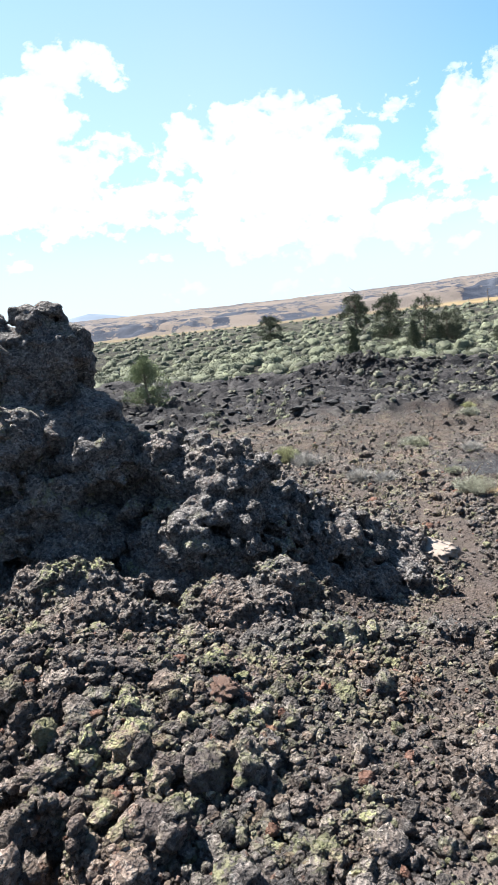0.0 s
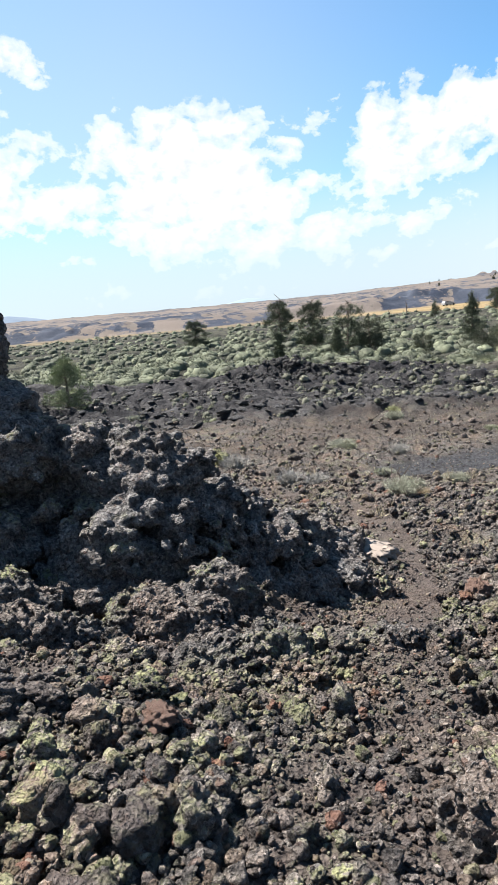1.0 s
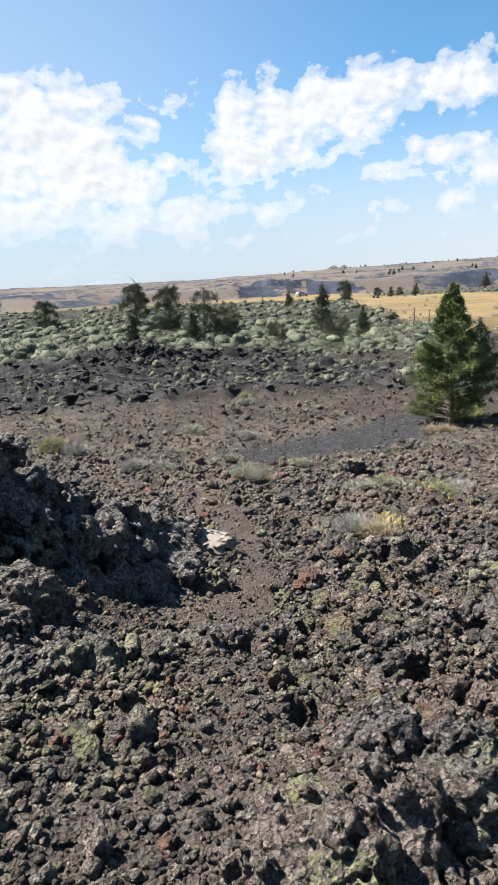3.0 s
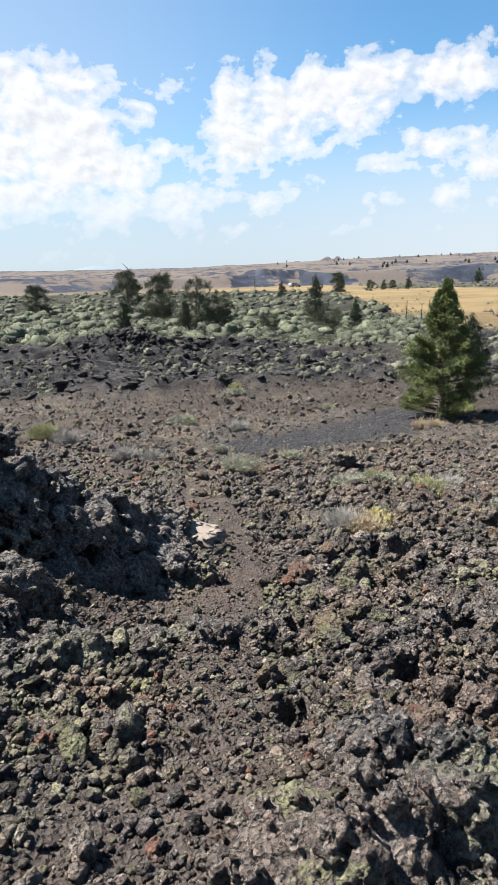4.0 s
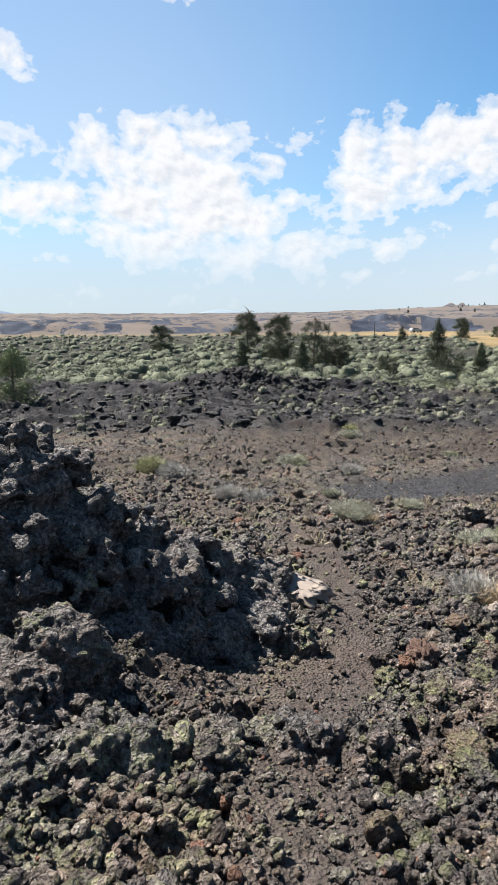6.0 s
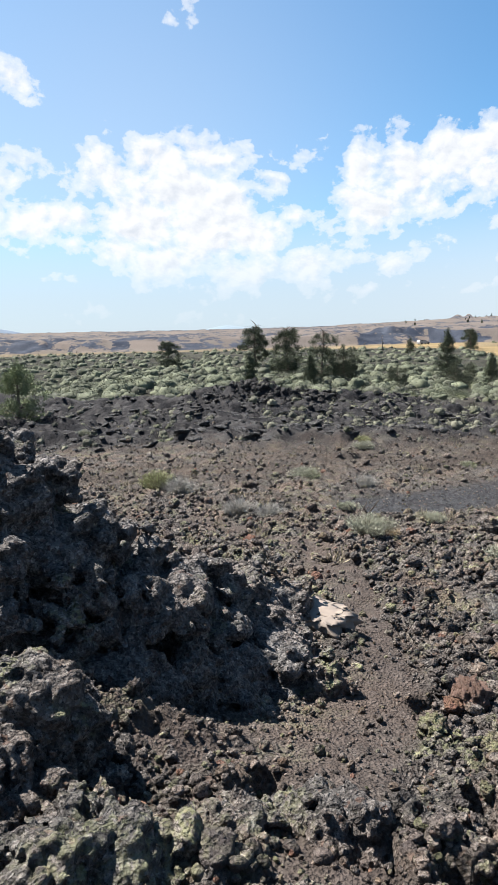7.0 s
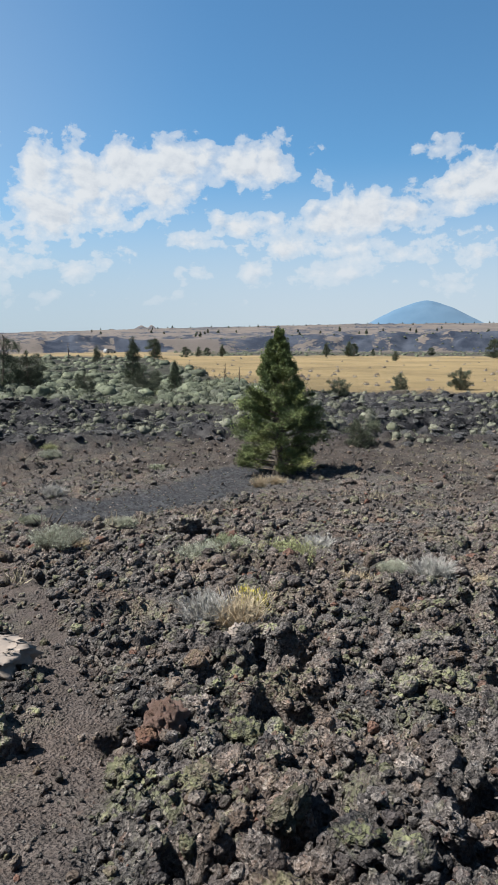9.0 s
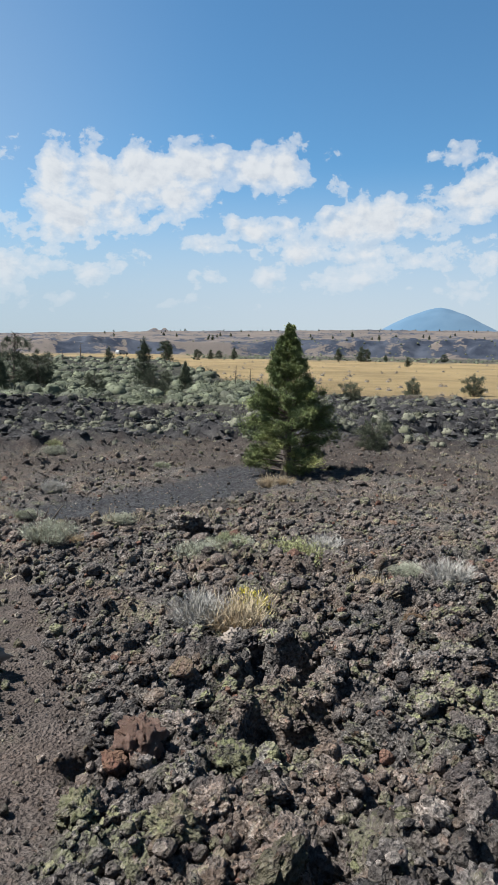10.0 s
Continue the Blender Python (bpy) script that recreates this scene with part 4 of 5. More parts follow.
shrub("dry_grass", STRAW_N[0], 6.1, 6.2, "thin clump of straw-coloured dry grass", "grass", size=.35)
shrub("sagebrush", SAGE_N[1], 3.5, 10.6, "pale grey-green sagebrush on lava clinker", size=1.1, turn=200)
shrub("dry_grass", STRAW_N[1], 3.85, 10.7, "thin clump of straw-coloured dry grass", "grass", size=.5)
shrub("sagebrush", SAGE_N[0], 4.8, 11.5, "small sagebrush on lava clinker", size=.7, turn=10)
shrub("sagebrush", SAGE_N[1], 3.9, 12.9, "small sagebrush beside dead wood", size=.65, turn=70)
shrub("sagebrush", SAGE_N[0], 4.08, 17.1, "pale round sagebrush on brown cinder", size=1.2)
shrub("rabbitbrush", RABBIT_N[1], .6, 15.5, "yellow-green rabbitbrush beyond the ridge", size=1.0)
shrub("grey_shrub", GREY_N[1], 1.05, 14.9, "grey twiggy shrub beside the rabbitbrush", size=1.2)
shrub("grey_shrub", GREY_N[0], 1.9, 12.6, "grey twiggy shrub on bare ground", size=1.0)
shrub("grey_shrub", GREY_N[1], 2.4, 12.3, "sparse grey twigs on bare ground", size=.9)
shrub("sagebrush", SAGE_N[0], 7.2, 22.2, "pale sagebrush at the edge of the flow", size=1.1)
shrub("rabbitbrush", RABBIT_N[0], 7.35, 22.6, "pale yellow rabbitbrush at the edge of the flow", size=.7)
shrub("grey_shrub", GREY_N[1], 5.2, 15.8, "sparse grey twigs on black cinders", size=1.0)
shrub("sagebrush", SAGE_N[1], 8.9, 18.4, "low yellow sagebrush on cinder", size=.75)
shrub("sagebrush", SAGE_N[0], -1.95, 26.2, "pale sagebrush on the dark flow", size=1.0)
shrub("dry_grass", STRAW_N[0], 9.95, 15.1, "straw-coloured grass under the juniper", "grass", size=.9)
shrub("dry_grass", STRAW_N[1], 10.3, 14.9, "straw-coloured grass under the juniper", "grass", size=.8)


def dead_branch():
    rs = np.random.RandomState(9)
    a = np.zeros((9, 3))
    a[:, 0] = rs.uniform(-.3, .3, 9)
    b = a + np.stack([rs.uniform(-.15, .25, 9), rs.uniform(-.15, .15, 9), rs.uniform(.05, .24, 9)], 1)
    v, f = sticks(a, b, .018, .006, 5)
    ob = new("dead_branch", mesh_np("dead_branch", v, f, M_BARK))
    ob.matrix_world = pose(4.2, 12.75, ground_at(4.2, 12.75), 0, 0, 20)
    tagged(ob, "dark broken dead branches lying on clinker", "branch")


dead_branch()


# ---- junipers ----
def trunk_mesh(name, pts, radii, mat, sides=9):
    V = []
    for k, (p, r) in enumerate(zip(pts, radii)):
        for s in range(sides):
            a = s / sides * 6.2832 + .3 * k
            q = r * (1 + .18 * math.sin(3 * a + k))
            V.append((p[0] + q * math.cos(a), p[1] + q * math.sin(a), p[2]))
    F = [[k * sides + s, k * sides + (s + 1) % sides, (k + 1) * sides + (s + 1) % sides, (k + 1) * sides + s] for k in range(len(pts) - 1) for s in range(sides)]
    return mesh_np(name, V, F, mat)


def tree_meshes(seed, height, profile, limbs, tufts, per, leaf, mat, droop=.1, dead=0, jag=.3, clump=0.0):
    """Trunk, limbs and crown; the profile gives the crown's radius up the tree."""
    rs = np.random.RandomState(seed)
    n = 9
    lean = np.cumsum(rs.randn(n, 2) * .02 * height * .3, 0) * (1.0 if dead else .35)
    lean -= lean[0]
    zs = np.linspace(-.1, height * .97, n)
    pts = np.column_stack([lean, zs])
    trunk = trunk_mesh("trunk", pts, np.interp(zs, [-.1, .1, height], [height * .042, height * .03, height * .004]), M_BARK)
    us, rads = np.array(profile).T
    u = np.sort(us[0] + (us[-1] - us[0]) * (1 - (1 - rs.rand(limbs)) ** .8) * .97)
    a = np.arange(limbs) * 2.39996 + rs.rand(limbs) * .9
    reach = np.interp(u, us, rads) * (1 - jag + 1.5 * jag * rs.rand(limbs)) * (1 + .16 * np.sin(a * 2 + seed))
    foot = np.column_stack([np.interp(u * height, zs, lean[:, 0]), np.interp(u * height, zs, lean[:, 1]), u * height * .93])
    rise = (.16 + .3 * u - droop * (1 - u)) * reach * (1 + .5 * rs.randn(limbs) * .4)
    tip = foot + np.column_stack([np.cos(a) * reach, np.sin(a) * reach, rise + .04 * height * u])
    lv, lf = sticks(foot, tip, height * .010 * (1.2 - u), height * .002, 4)
    limb = mesh_np("branchwork", lv, lf, M_BARK)
    k = rs.randint(0, limbs, tufts)
    weight = reach[k] / reach.max()
    keep = rs.rand(tufts) < .25 + .75 * weight
    k = k[keep]
    t = .3 + .72 * rs.rand(len(k)) ** .65
    heart = foot[k] + (tip[k] - foot[k]) * t[:, None] + rs.randn(len(k), 3) * (.05 * height * (.35 + .65 * weight[keep]))[:, None] * np.array([1, 1, .8])
    if clump:
        size = clump * (.6 + .8 * rs.rand(limbs))[k]
        heart = tip[k] * .9 + foot[k] * .1 + rs.randn(len(k), 3) * size[:, None] * np.array([.6, .6, .42])
    heart[:, 2] = np.clip(heart[:, 2], .03 * height, height)
    top = np.empty((0, 3)) if clump else np.column_stack([np.full(per, lean[-1, 0]), np.full(per, lean[-1, 1]), np.linspace(.9, 1.0, per) * height])
    heart = np.concatenate([heart, top])
    out = heart - np.column_stack([np.interp(heart[:, 2], zs, lean[:, 0]), np.interp(heart[:, 2], zs, lean[:, 1]), heart[:, 2] - .45 * height * .2])
    out /= np.linalg.norm(out, axis=1, keepdims=True) + 1e-6
    p = np.repeat(heart, per, 0) + rs.randn(len(heart) * per, 3) * leaf * .75
    way = np.repeat(out, per, 0) * .6 + rs.randn(len(p), 3) * .55 + np.array([0, 0, .55])
    crown = mesh_np("crown", *blades(p, way, leaf * (.7 + .8 * rs.rand(len(p))), leaf * .42, rs), mat)
    snag = None
    if dead:
        m = dead
        uz = height * (.55 + .42 * rs.rand(m))
        b0 = np.column_stack([np.interp(uz, zs, lean[:, 0]), np.interp(uz, zs, lean[:, 1]), uz])
        an = rs.rand(m) * 6.283
        ln = height * (.05 + .08 * rs.rand(m))
        b1 = b0 + np.column_stack([np.cos(an) * ln, np.sin(an) * ln, ln * (.2 + .7 * rs.rand(m))])
        snag = mesh_np("bare_branchwork", *sticks(b0, b1, height * .009, height * .003, 4), M_BARK)
    return trunk, limb, crown, snag


def tree(name, meshes, x, y, label, size=1.0, turn=0.0, group="", sink=.05, wide=1.0):
    e = new(name)
    e.matrix_world = pose(x, y, ground_at(x, y) - sink, 0, 0, turn) @ Matrix.Diagonal((size * wide, size * wide, size, 1))
    for key, me in zip(("trunk", "branchwork", "crown", "bare_branchwork"), meshes):
        if me:
            part(key, me, e)
    return tagged(e, label, "tree", group)


def lone_juniper(seed, height):
    """A young juniper: limbs that sweep up, each with sprays of scale leaves at its end, and gaps between them."""
    rs = np.random.RandomState(seed)
    zs = np.linspace(-.1, height * .98, 12)
    bend = np.column_stack([.035 * np.sin(zs * 1.7), .03 * np.cos(zs * 1.3) - .03])
    trunk = trunk_mesh("trunk", np.column_stack([bend, zs]), np.interp(zs, [-.1, .1, height], [.17, .115, .012]), M_BARK)
    us = np.array([.0, .05, .12, .25, .38, .5, .57, .7, .84, .93, 1.0])
    rad = np.array([.7, .95, 1.08, 1.1, .95, .82, .6, .43, .21, .09, .02])
    limbs = 135
    u = np.sort(.03 + .95 * rs.rand(limbs) ** 1.05)
    a = np.arange(limbs) * 2.39996 + rs.rand(limbs) * 1.1
    whorl = 1 + .17 * np.sin(a * 3 + u * 9) + .12 * np.sin(a * 5 - u * 23)
    reach = np.interp(u, us, rad) * whorl * (.72 + .36 * rs.rand(limbs))
    foot = np.column_stack([np.interp(u * height, zs, bend[:, 0]), np.interp(u * height, zs, bend[:, 1]), u * height * .965])
    tip = foot + np.column_stack([np.cos(a) * reach, np.sin(a) * reach, reach * (.1 + .5 * u) + .025 * height * u])
    lv, lf = sticks(foot, tip, .026 * (1.15 - u), .006, 4)
    each = 20
    k = np.repeat(np.arange(limbs), each)
    t = .3 + .74 * rs.rand(len(k)) ** .7
    start = foot[k] + (tip[k] - foot[k]) * t[:, None]
    fan = rs.randn(len(k), 3) * .5 + (tip - foot)[k] / reach[k][:, None] * .7 + np.array([0, 0, .55])
    fan /= np.linalg.norm(fan, axis=1, keepdims=True)
    size = (.1 + .13 * rs.rand(len(k))) * (.3 + .7 * reach[k] / rad.max())
    end = start + fan * size[:, None]
    sv, sf = sticks(start, end, .006, .002, 3)
    limb = mesh_np("branchwork", np.concatenate([lv, sv]), np.concatenate([lf, sf + len(lv)]), M_BARK)
    per = 52
    m = np.repeat(np.arange(len(k)), per)
    p = start[m] + (end - start)[m] * (1.15 * rs.rand(len(m)) ** .8)[:, None] + rs.randn(len(m), 3) * (.3 * size[m])[:, None]
    p[:, 2] = np.maximum(p[:, 2], .09)
    leaf = blades(p, fan[m] * .8 + rs.randn(len(m), 3) * .42, .036 + .034 * rs.rand(len(m)), .019, rs)
    return trunk, limb, mesh_np("crown", *leaf, M_JUNIPER), None


YOUNG = lone_juniper(901, 3.85)
tree("juniper_tree", YOUNG, 11.3, 16.2, "young cone-shaped green juniper standing alone on lava gravel")
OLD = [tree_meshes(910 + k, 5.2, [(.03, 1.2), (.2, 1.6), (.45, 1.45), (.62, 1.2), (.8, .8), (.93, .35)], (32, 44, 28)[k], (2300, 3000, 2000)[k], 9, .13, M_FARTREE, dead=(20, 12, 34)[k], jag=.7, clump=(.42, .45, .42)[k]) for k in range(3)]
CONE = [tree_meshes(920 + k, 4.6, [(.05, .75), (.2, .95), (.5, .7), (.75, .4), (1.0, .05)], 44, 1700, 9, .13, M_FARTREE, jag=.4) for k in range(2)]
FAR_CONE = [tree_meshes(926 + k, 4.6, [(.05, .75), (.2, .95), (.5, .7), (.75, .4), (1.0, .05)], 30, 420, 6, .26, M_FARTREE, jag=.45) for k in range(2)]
SAPLING = tree_meshes(930, 2.6, [(.03, .3), (.3, .36), (.65, .26), (1.0, .05)], 40, 1600, 9, .085, M_FARTREE)
ROUND = [tree_meshes(940 + k, 2.2, [(.05, .8), (.3, 1.1), (.6, 1.0), (.85, .6), (1.0, .15)], 40, 1400, 9, .09, M_GREENBRUSH, jag=.5) for k in range(2)]

old = "old dark juniper with bare dead limbs above sagebrush"
tree("juniper_tree", OLD[0], 14.0, 88, old, 1.2, 30, wide=.98)
tree("juniper_tree", OLD[1], 15.1, 72.4, old, 1.02, 100, wide=.92)
tree("juniper_tree", OLD[2], 16.6, 63.6, old, .97, 200, wide=.85)
tree("juniper_tree", ROUND[0], 19.0, 64.5, "broad dark round juniper", 1.45, 30)
tree("juniper_tree", OLD[1], 3.0, 96, old, .78, 300, wide=1.2)
tree("juniper_tree", CONE[0], 29.2, 63.5, "slim dark pointed juniper", 1.03, 20, wide=.9)
tree("juniper_tree", ROUND[1], 25.6, 53.8, "broad dark round juniper", 1.15, 70)
tree("juniper_tree", ROUND[0], 20.1, 53.0, "small rounded green juniper", .85, 170)
tree("juniper_tree", CONE[1], 27.7, 52.1, "small ragged dark juniper in brush", .6, 170)
tree("juniper_sapling", SAPLING, 8.4, 54.3, "narrow juniper sapling at the edge of the flow", 1.1, 0)
tree("juniper_sapling", SAPLING, 14.4, 58.9, "narrow juniper sapling at the edge of the flow", 1.08, 90)
FEATHER = tree_meshes(925, 3.0, [(.04, .8), (.2, 1.05), (.5, .85), (.75, .55), (1.0, .1)], 50, 2200, 9, .075, M_FEATHER, jag=.6)
tree("juniper_tree", FEATHER, -5.4, 32.9, "feathery pale green young juniper", 1.0, 40)
tree("juniper_tree", CONE[0], 20.1, 26.5, "dark young juniper behind the lone one", .5, 40, wide=1.3)
tree("round_shrub", ROUND[1], 16.65, 18.6, "round grey-green shrub with dark stems", .5, 40)
tree("round_shrub", ROUND[0], 34.5, 39.2, "round dark green shrub at the meadow's edge", .68, 40)
tree("round_shrub", ROUND[1], 45.8, 43.5, "round dark green shrub at the meadow's edge", .75, 140)
tree("round_shrub", ROUND[0], 51.6, 41.5, "round dark green shrub at the meadow's edge", .92, 240)
tree("round_shrub", ROUND[1], 20.7, 25.4, "low round shrub on the lava", .33, 20)
far = "small dark juniper far off on the plain"
for k, (x, y, s) in enumerate([(78, 156, 1.05), (81, 161, .8), (103, 163, .75), (107, 178, .5), (129, 148, .85), (135, 145, .95), (140, 148, .8), (113, 106.5, .5), (160, 207, 1.2),
                               (155, 110.6, 1.0), (53.5, 133.4, .68), (60, 131, .5), (91, 163, .6), (97, 166, .6), (150, 150, .5), (165, 140, .5)]):
    tree("far_juniper", FAR_CONE[k % 2] if k % 3 else OLD[k % 2], x, y, far, s, 57 * k, "far junipers", wide=1.25)


def snag(x, y, h, seed):
    rs = np.random.RandomState(seed)
    e = new("dead_tree")
    e.matrix_world = pose(x, y, ground_at(x, y) - .05)
    zs = np.linspace(0, h, 6)
    pts = np.column_stack([np.cumsum(rs.randn(6) * .03 * h) * .5, np.cumsum(rs.randn(6) * .03 * h) * .5, zs])
    part("trunk", trunk_mesh("trunk", pts, np.linspace(h * .035, h * .008, 6), M_BARK, 6), e)
    m = 12
    u = rs.uniform(.35, .98, m)
    a = np.column_stack([np.interp(u * h, zs, pts[:, 0]), np.interp(u * h, zs, pts[:, 1]), u * h])
    an = rs.rand(m) * 6.283
    ln = h * rs.uniform(.06, .2, m)
    b = a + np.column_stack([np.cos(an) * ln, np.sin(an) * ln, ln * rs.uniform(-.2, .8, m)])
    for k in range(m):
        part("limb", mesh_np("limb", *sticks(a[k:k + 1], b[k:k + 1], h * .012, h * .004, 4), M_BARK), e)
    return tagged(e, "bare dead tree trunk with short broken limbs", "tree")


for k, (x, y, h) in enumerate([(57, 160, 3.9), (33.6, 53.4, 2.2), (34.6, 52.6, 1.9), (43, 131, 3.0), (-12, 120, 2.6), (80, 170, 3.0)]):
    snag(x, y, h, 950 + k)


# ---- sagebrush country ----
def low_bush(seed, leaf=.034, n=1800, core=3, fill=.62):
    """A lumpy shrub: a dense heart with leaves all over it; corners come in fours."""
    rs = np.random.RandomState(seed)
    nu, nv = 6 * core, 3 * core
    u, t = np.meshgrid(np.arange(nu) / nu * 6.2832, np.linspace(-.35, 1.5, nv), indexing="ij")
    ball = np.stack([np.cos(u) * np.cos(t), np.sin(u) * np.cos(t), np.sin(t)], -1).reshape(-1, 3)
    fat = fill + .8 * (lumps3(ball + seed, .6, seed) - .4)
    heart = ball * fat[:, None] * np.array([.36, .36, .46])
    i = np.arange(nu * nv).reshape(nu, nv)
    j = np.roll(i, -1, axis=0)
    hf = np.stack([i[:, :-1].ravel(), j[:, :-1].ravel(), j[:, 1:].ravel(), i[:, 1:].ravel()], 1)
    q = heart[hf[rs.randint(0, len(hf), n)]]
    a, b = rs.rand(n)[:, None], rs.rand(n)[:, None]
    p = ((q[:, 0] * (1 - a) + q[:, 1] * a) * (1 - b) + (q[:, 3] * (1 - a) + q[:, 2] * a) * b) * (.9 + max(.3, 1.47 - fill) * rs.rand(n) ** 1.5)[:, None]
    d = p - np.array([0, 0, -.1])
    d /= np.linalg.norm(d, axis=1, keepdims=True)
    bv, bf = blades(p, d * .8 + rs.randn(n, 3) * .5 + np.array([0, 0, .35]), leaf * (.7 + .8 * rs.rand(n)), leaf * .6, rs)
    return np.concatenate([heart, bv]), np.concatenate([hf, bf + len(heart)])


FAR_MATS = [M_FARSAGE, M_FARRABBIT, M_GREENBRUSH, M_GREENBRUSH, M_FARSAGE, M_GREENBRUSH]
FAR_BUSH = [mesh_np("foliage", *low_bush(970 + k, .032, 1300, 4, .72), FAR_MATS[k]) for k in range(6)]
FAR_STEMS = mesh_np("stems", *sticks(np.random.RandomState(4).randn(14, 3) * np.array([.06, .06, 0]), np.random.RandomState(5).randn(14, 3) * np.array([.25, .25, .05]) + np.array([0, 0, .35]), .02, .006, 4), M_TWIG)
FAR_WORD = ["pale grey-green sagebrush in the brushland", "yellow-green rabbitbrush in the brushland", "dark green bush in the brushland",
            "dark green bush in the brushland", "pale grey-green sagebrush in the brushland", "dark green bush in the brushland"]


def brushland():
    rs = np.random.RandomState(33)
    n = 0
    while n < 290:
        a, r = math.radians(rs.uniform(-34, 22)), 43 + 30 * rs.rand() ** 1.3
        x, y = -r * math.sin(a), r * math.cos(a)
        h, zone = lay(np.array([x]), np.array([y]))
        if rs.rand() > zone["brush"][0]:
            continue
        k = rs.randint(0, 6) if r > 52 else (0, 1, 3, 4)[rs.randint(0, 4)]
        ob = new("sagebrush", FAR_STEMS)
        part("foliage", FAR_BUSH[k], ob)
        s = rs.uniform(.6, 1.45)
        ob.matrix_world = pose(x, y, float(h[0]) - .05 * s, 0, 0, rs.uniform(0, 360)) @ Matrix.Diagonal((s * 1.15, s * 1.15, s * .8, 1))
        tagged(ob, FAR_WORD[k], "shrub", "brushland shrubs")
        n += 1


brushland()


def bush_stuff(name, count, seed, mat, rng, az, size, zone_key, label, n=120, leaf=.055, least=.4, lift=0.0):
    rs = np.random.RandomState(seed)
    r = rng[0] * (rng[1] / rng[0]) ** rs.rand(count)
    a = np.radians(rs.uniform(*az, count))
    x, y = -r * np.sin(a), r * np.cos(a)
    h, zone = lay(x, y)
    keep = zone[zone_key] > least
    x, y, h = x[keep], y[keep], h[keep]
    h = h + rubble(x, y, {k: v[keep] for k, v in zone.items()})
    V, F, base = [], [], 0
    protos = [low_bush(seed + k, leaf, n, 2, .7 if n > 115 else .42) for k in range(5)]
    for i in range(len(x)):
        v, f = protos[i % 5]
        s, c = rs.uniform(*size), rs.rand() * 6.283
        w = v * s * np.array([1.15, 1.15, .8])
        V.append(np.column_stack([w[:, 0] * math.cos(c) - w[:, 1] * math.sin(c) + x[i], w[:, 0] * math.sin(c) + w[:, 1] * math.cos(c) + y[i], w[:, 2] + h[i] + lift - .04 * s]))
        F.append(f + base)
        base += len(v)
    return tagged(new(name, mesh_np(name, np.concatenate(V), np.concatenate(F), mat)), label, "shrubs", kind="stuff")


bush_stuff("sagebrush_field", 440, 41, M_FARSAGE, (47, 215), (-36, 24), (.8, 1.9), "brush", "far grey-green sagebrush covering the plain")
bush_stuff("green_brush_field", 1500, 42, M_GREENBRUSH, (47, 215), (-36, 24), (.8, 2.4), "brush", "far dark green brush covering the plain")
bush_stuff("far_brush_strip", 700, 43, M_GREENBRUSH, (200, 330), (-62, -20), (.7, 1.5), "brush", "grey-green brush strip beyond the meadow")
bush_stuff("flow_tufts", 700, 44, M_TUFT, (24, 50), (-62, 20), (.2, .6), "flow", "small pale tufts growing in cracks of the flow", 90, .075, .3, .0)
bush_stuff("flow_tufts", 1000, 47, M_TUFT, (27, 56), (-62, -9), (.3, .9), "flow", "pale sagebrush tufts all over the flow", 110, .07, .3, .03)
def grass_stuff(name, count, seed, mat, rng, az, label, blade=.16, each=26, least=.15):
    """Thin wisps of dry grass."""
    rs = np.random.RandomState(seed)
    r = rng[0] * (rng[1] / rng[0]) ** rs.rand(count)
    a = np.radians(rs.uniform(*az, count))
    x, y = -r * np.sin(a), r * np.cos(a)
    h, zone = lay(x, y)
    keep = (zone["soil"] > least) & (zone["cinder"] < .2)
    p = np.column_stack([x, y, h + rubble(x, y, zone)])[keep]
    p = np.repeat(p, each, 0)
    s = np.repeat(rs.uniform(.5, 1.3, keep.sum()), each)
    p[:, :2] += rs.randn(len(p), 2) * (.05 * s)[:, None]
    way = rs.randn(len(p), 3) * .5 + np.array([0, 0, .8])
    way[:, 2] = np.abs(way[:, 2])
    v, f = blades(p, way, blade * s * rs.uniform(.5, 1.2, len(p)), .07 * blade, rs)
    return tagged(new(name, mesh_np(name, v, f, mat)), label, "grass", kind="stuff")


grass_stuff("dry_tufts", 420, 45, M_DRYTUFT, (9, 30), (-60, 18), "small straw tufts on bare cinder")
grass_stuff("dry_tufts", 240, 48, M_DRYTUFT, (5.2, 10.5), (-58, -34), "sparse straw wisps between lava stones", .07, 14, .02)
bush_stuff("meadow_tufts", 160, 46, M_TWIG, (60, 190), (-62, -24), (.4, 1.1), "straw", "dull brown tufts in the dry meadow", 40, .12, .5)


# ---- far mountains and mesa trees ----
def hill(name, az, dist, width, height, base, mat, label, seed):
    nx, ny = 90, 40
    u, v = np.meshgrid(np.linspace(-1, 1, nx), np.linspace(-1, 1, ny), indexing="ij")
    d = np.hypot(u, v)
    z = height * np.clip(1 - d ** 1.3, 0, 1) * (1 + .1 * fbm2(u * 5 + seed, v * 5, 4, seed))
    a = radians(az)
    X = -dist * math.sin(a) + u * width * math.cos(a) - v * width * .6 * math.sin(a)
    Y = dist * math.cos(a) + u * width * math.sin(a) + v * width * .6 * math.cos(a)
    i = np.arange(nx * ny).reshape(nx, ny)
    f = np.stack([i[:-1, :-1].ravel(), i[1:, :-1].ravel(), i[1:, 1:].ravel(), i[:-1, 1:].ravel()], 1)
    me = mesh_np(name, np.stack([X.ravel(), Y.ravel(), z.ravel() + base], 1), f, mat)
    return tagged(new(name, me), label, "mountain", kind="structure")


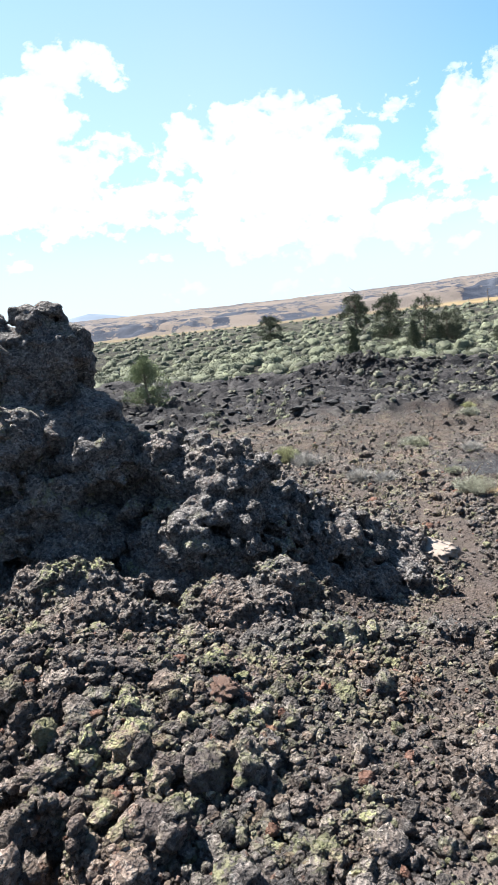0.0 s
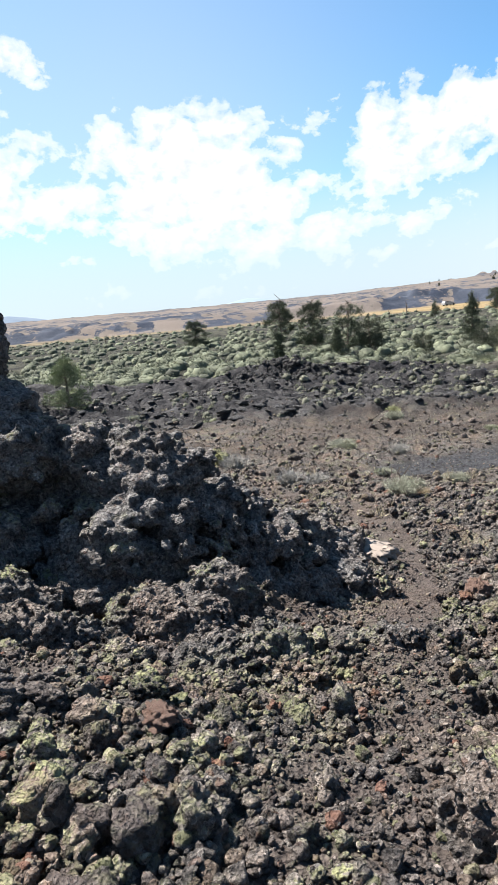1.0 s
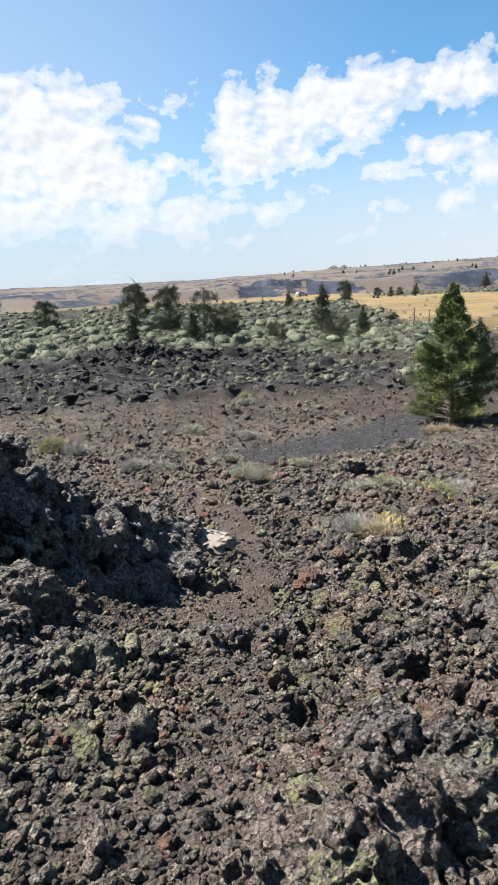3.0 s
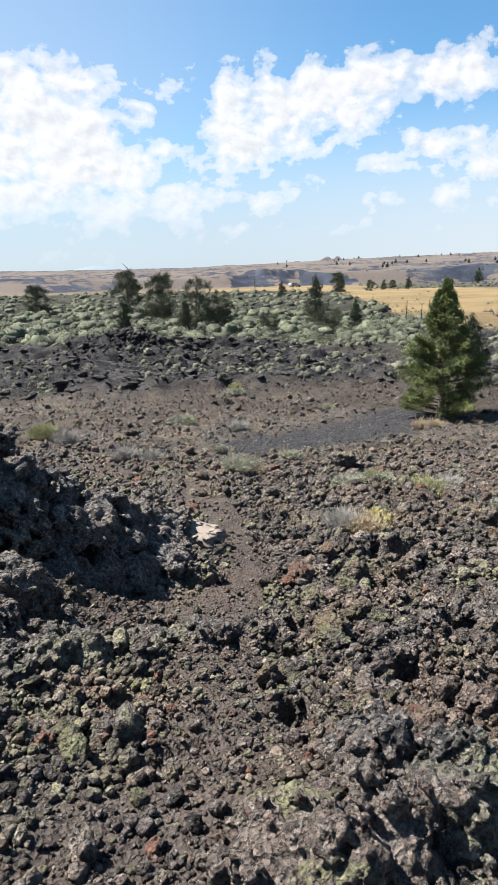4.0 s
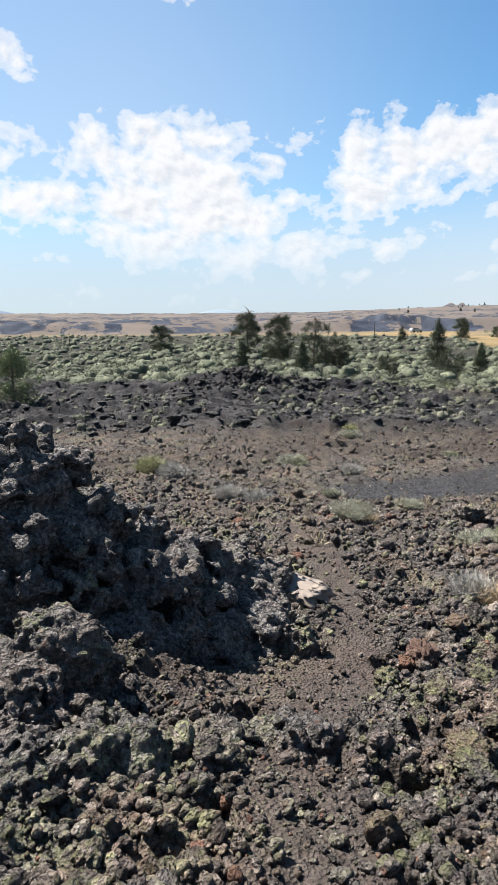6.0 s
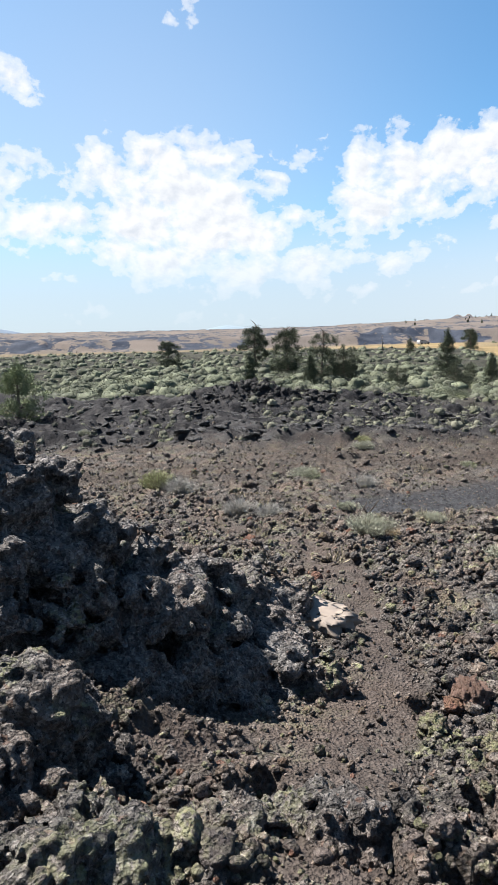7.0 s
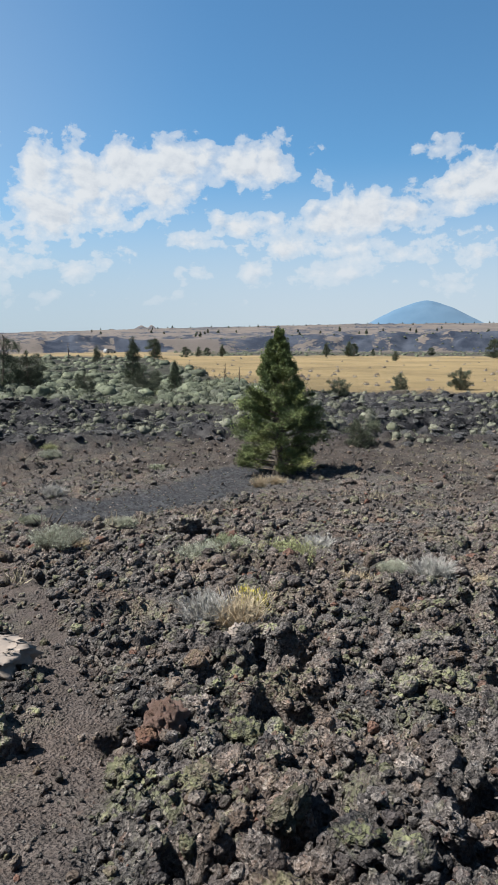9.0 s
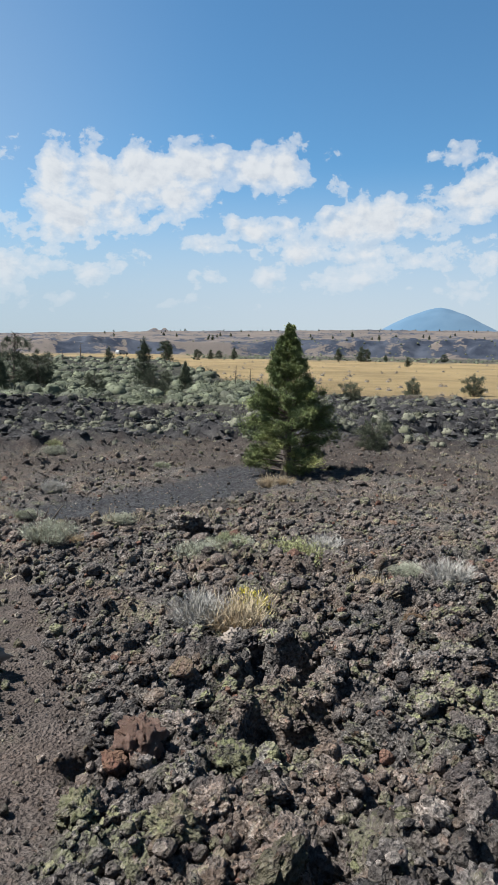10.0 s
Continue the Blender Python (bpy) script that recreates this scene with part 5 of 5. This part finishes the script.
# far hills: aerial haze goes into the base colour, plus a faint added glow
def haze_material(name, a, b2, glow):
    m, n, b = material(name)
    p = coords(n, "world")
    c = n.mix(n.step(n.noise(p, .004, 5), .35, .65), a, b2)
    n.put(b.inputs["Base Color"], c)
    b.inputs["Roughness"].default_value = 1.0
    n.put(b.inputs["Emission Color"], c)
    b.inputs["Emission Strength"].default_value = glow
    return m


M_PEAK = haze_material("blue_haze", (.044, .086, .134), (.056, .10, .148), .08)
M_PEAK2 = haze_material("pale_haze", (.104, .144, .176), (.128, .164, .192), .07)
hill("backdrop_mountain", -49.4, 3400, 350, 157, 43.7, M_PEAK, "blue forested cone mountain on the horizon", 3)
M_HILL = haze_material("blue_grey_haze", (.06, .085, .12), (.075, .1, .135), .07)
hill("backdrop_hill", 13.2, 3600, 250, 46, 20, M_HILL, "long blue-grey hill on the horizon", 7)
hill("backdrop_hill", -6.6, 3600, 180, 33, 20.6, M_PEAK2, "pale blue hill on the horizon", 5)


def mesa_trees():
    rs = np.random.RandomState(61)
    for k in range(96):
        a = -20 - 40 * rs.rand() ** .8
        r = rs.uniform(1100, 1650) if k % 3 else rs.uniform(480, 900)
        x, y = -r * math.sin(radians(a)), r * math.cos(radians(a))
        tree("far_juniper", FAR_CONE[k % 2], x, y, "tiny dark juniper on the mesa", rs.uniform(.5, 1.05), 40 * k, "mesa junipers", wide=1.3)


mesa_trees()


# ---- a parked car, far off ----
def car(x, y, turn):
    M_PAINT = plain_material("white_paint", (.34, .34, .34), (.38, .38, .38), 2, .3, 0)
    M_GLASS = plain_material("dark_glass", (.02, .022, .025), (.03, .03, .03), 2, .1, 0)
    M_TYRE = plain_material("tyre", (.025, .025, .025), (.04, .04, .04), 8, .9, 0)
    e = new("parked_car")
    e.matrix_world = pose(x, y, ground_at(x, y), 0, 0, turn)

    def prism(outline, half, mat, inset=0.0):
        n = len(outline)
        v = [(a, s * (half - (inset if b > 1.0 else 0)), b) for s in (-1, 1) for a, b in outline]
        bm = bmesh.new()
        vs = [bm.verts.new(c) for c in v]
        bm.faces.new(vs[:n])
        bm.faces.new(vs[n:][::-1])
        for k in range(n):
            bm.faces.new((vs[k], vs[n + k], vs[n + (k + 1) % n], vs[(k + 1) % n]))
        bmesh.ops.recalc_face_normals(bm, faces=bm.faces)
        me = bpy.data.meshes.new("panel")
        bm.to_mesh(me)
        bm.free()
        me.materials.append(mat)
        return me

    part("body", prism([(-2.3, .35), (2.3, .35), (2.35, .8), (1.2, 1.0), (.5, 1.55), (-2.0, 1.6), (-2.35, 1.0)], .9, M_PAINT, .1), e)
    part("side_window", prism([(-1.8, 1.05), (.95, 1.05), (.4, 1.48), (-1.75, 1.5)], .86, M_GLASS, .03), e, "dark tinted glass")
    for px in (-1.4, 1.45):
        for s in (-1, 1):
            ring = [(px + .36 * math.cos(q * .5236), .36 + .36 * math.sin(q * .5236)) for q in range(12)]
            w = part("wheel", prism(ring, .12, M_TYRE), e)
            w.location.y = s * .82
    return tagged(e, "white estate car parked far off among the brush", "car")


car(97, 229, 15)


# ---- true size: the plan above is drawn at 1 : 1.3 ----
for ob in list(scene.objects):
    if ob.parent is None and ob.type in {"MESH", "EMPTY"}:
        ob.matrix_basis = Matrix.Scale(PLAN, 4) @ ob.matrix_basis
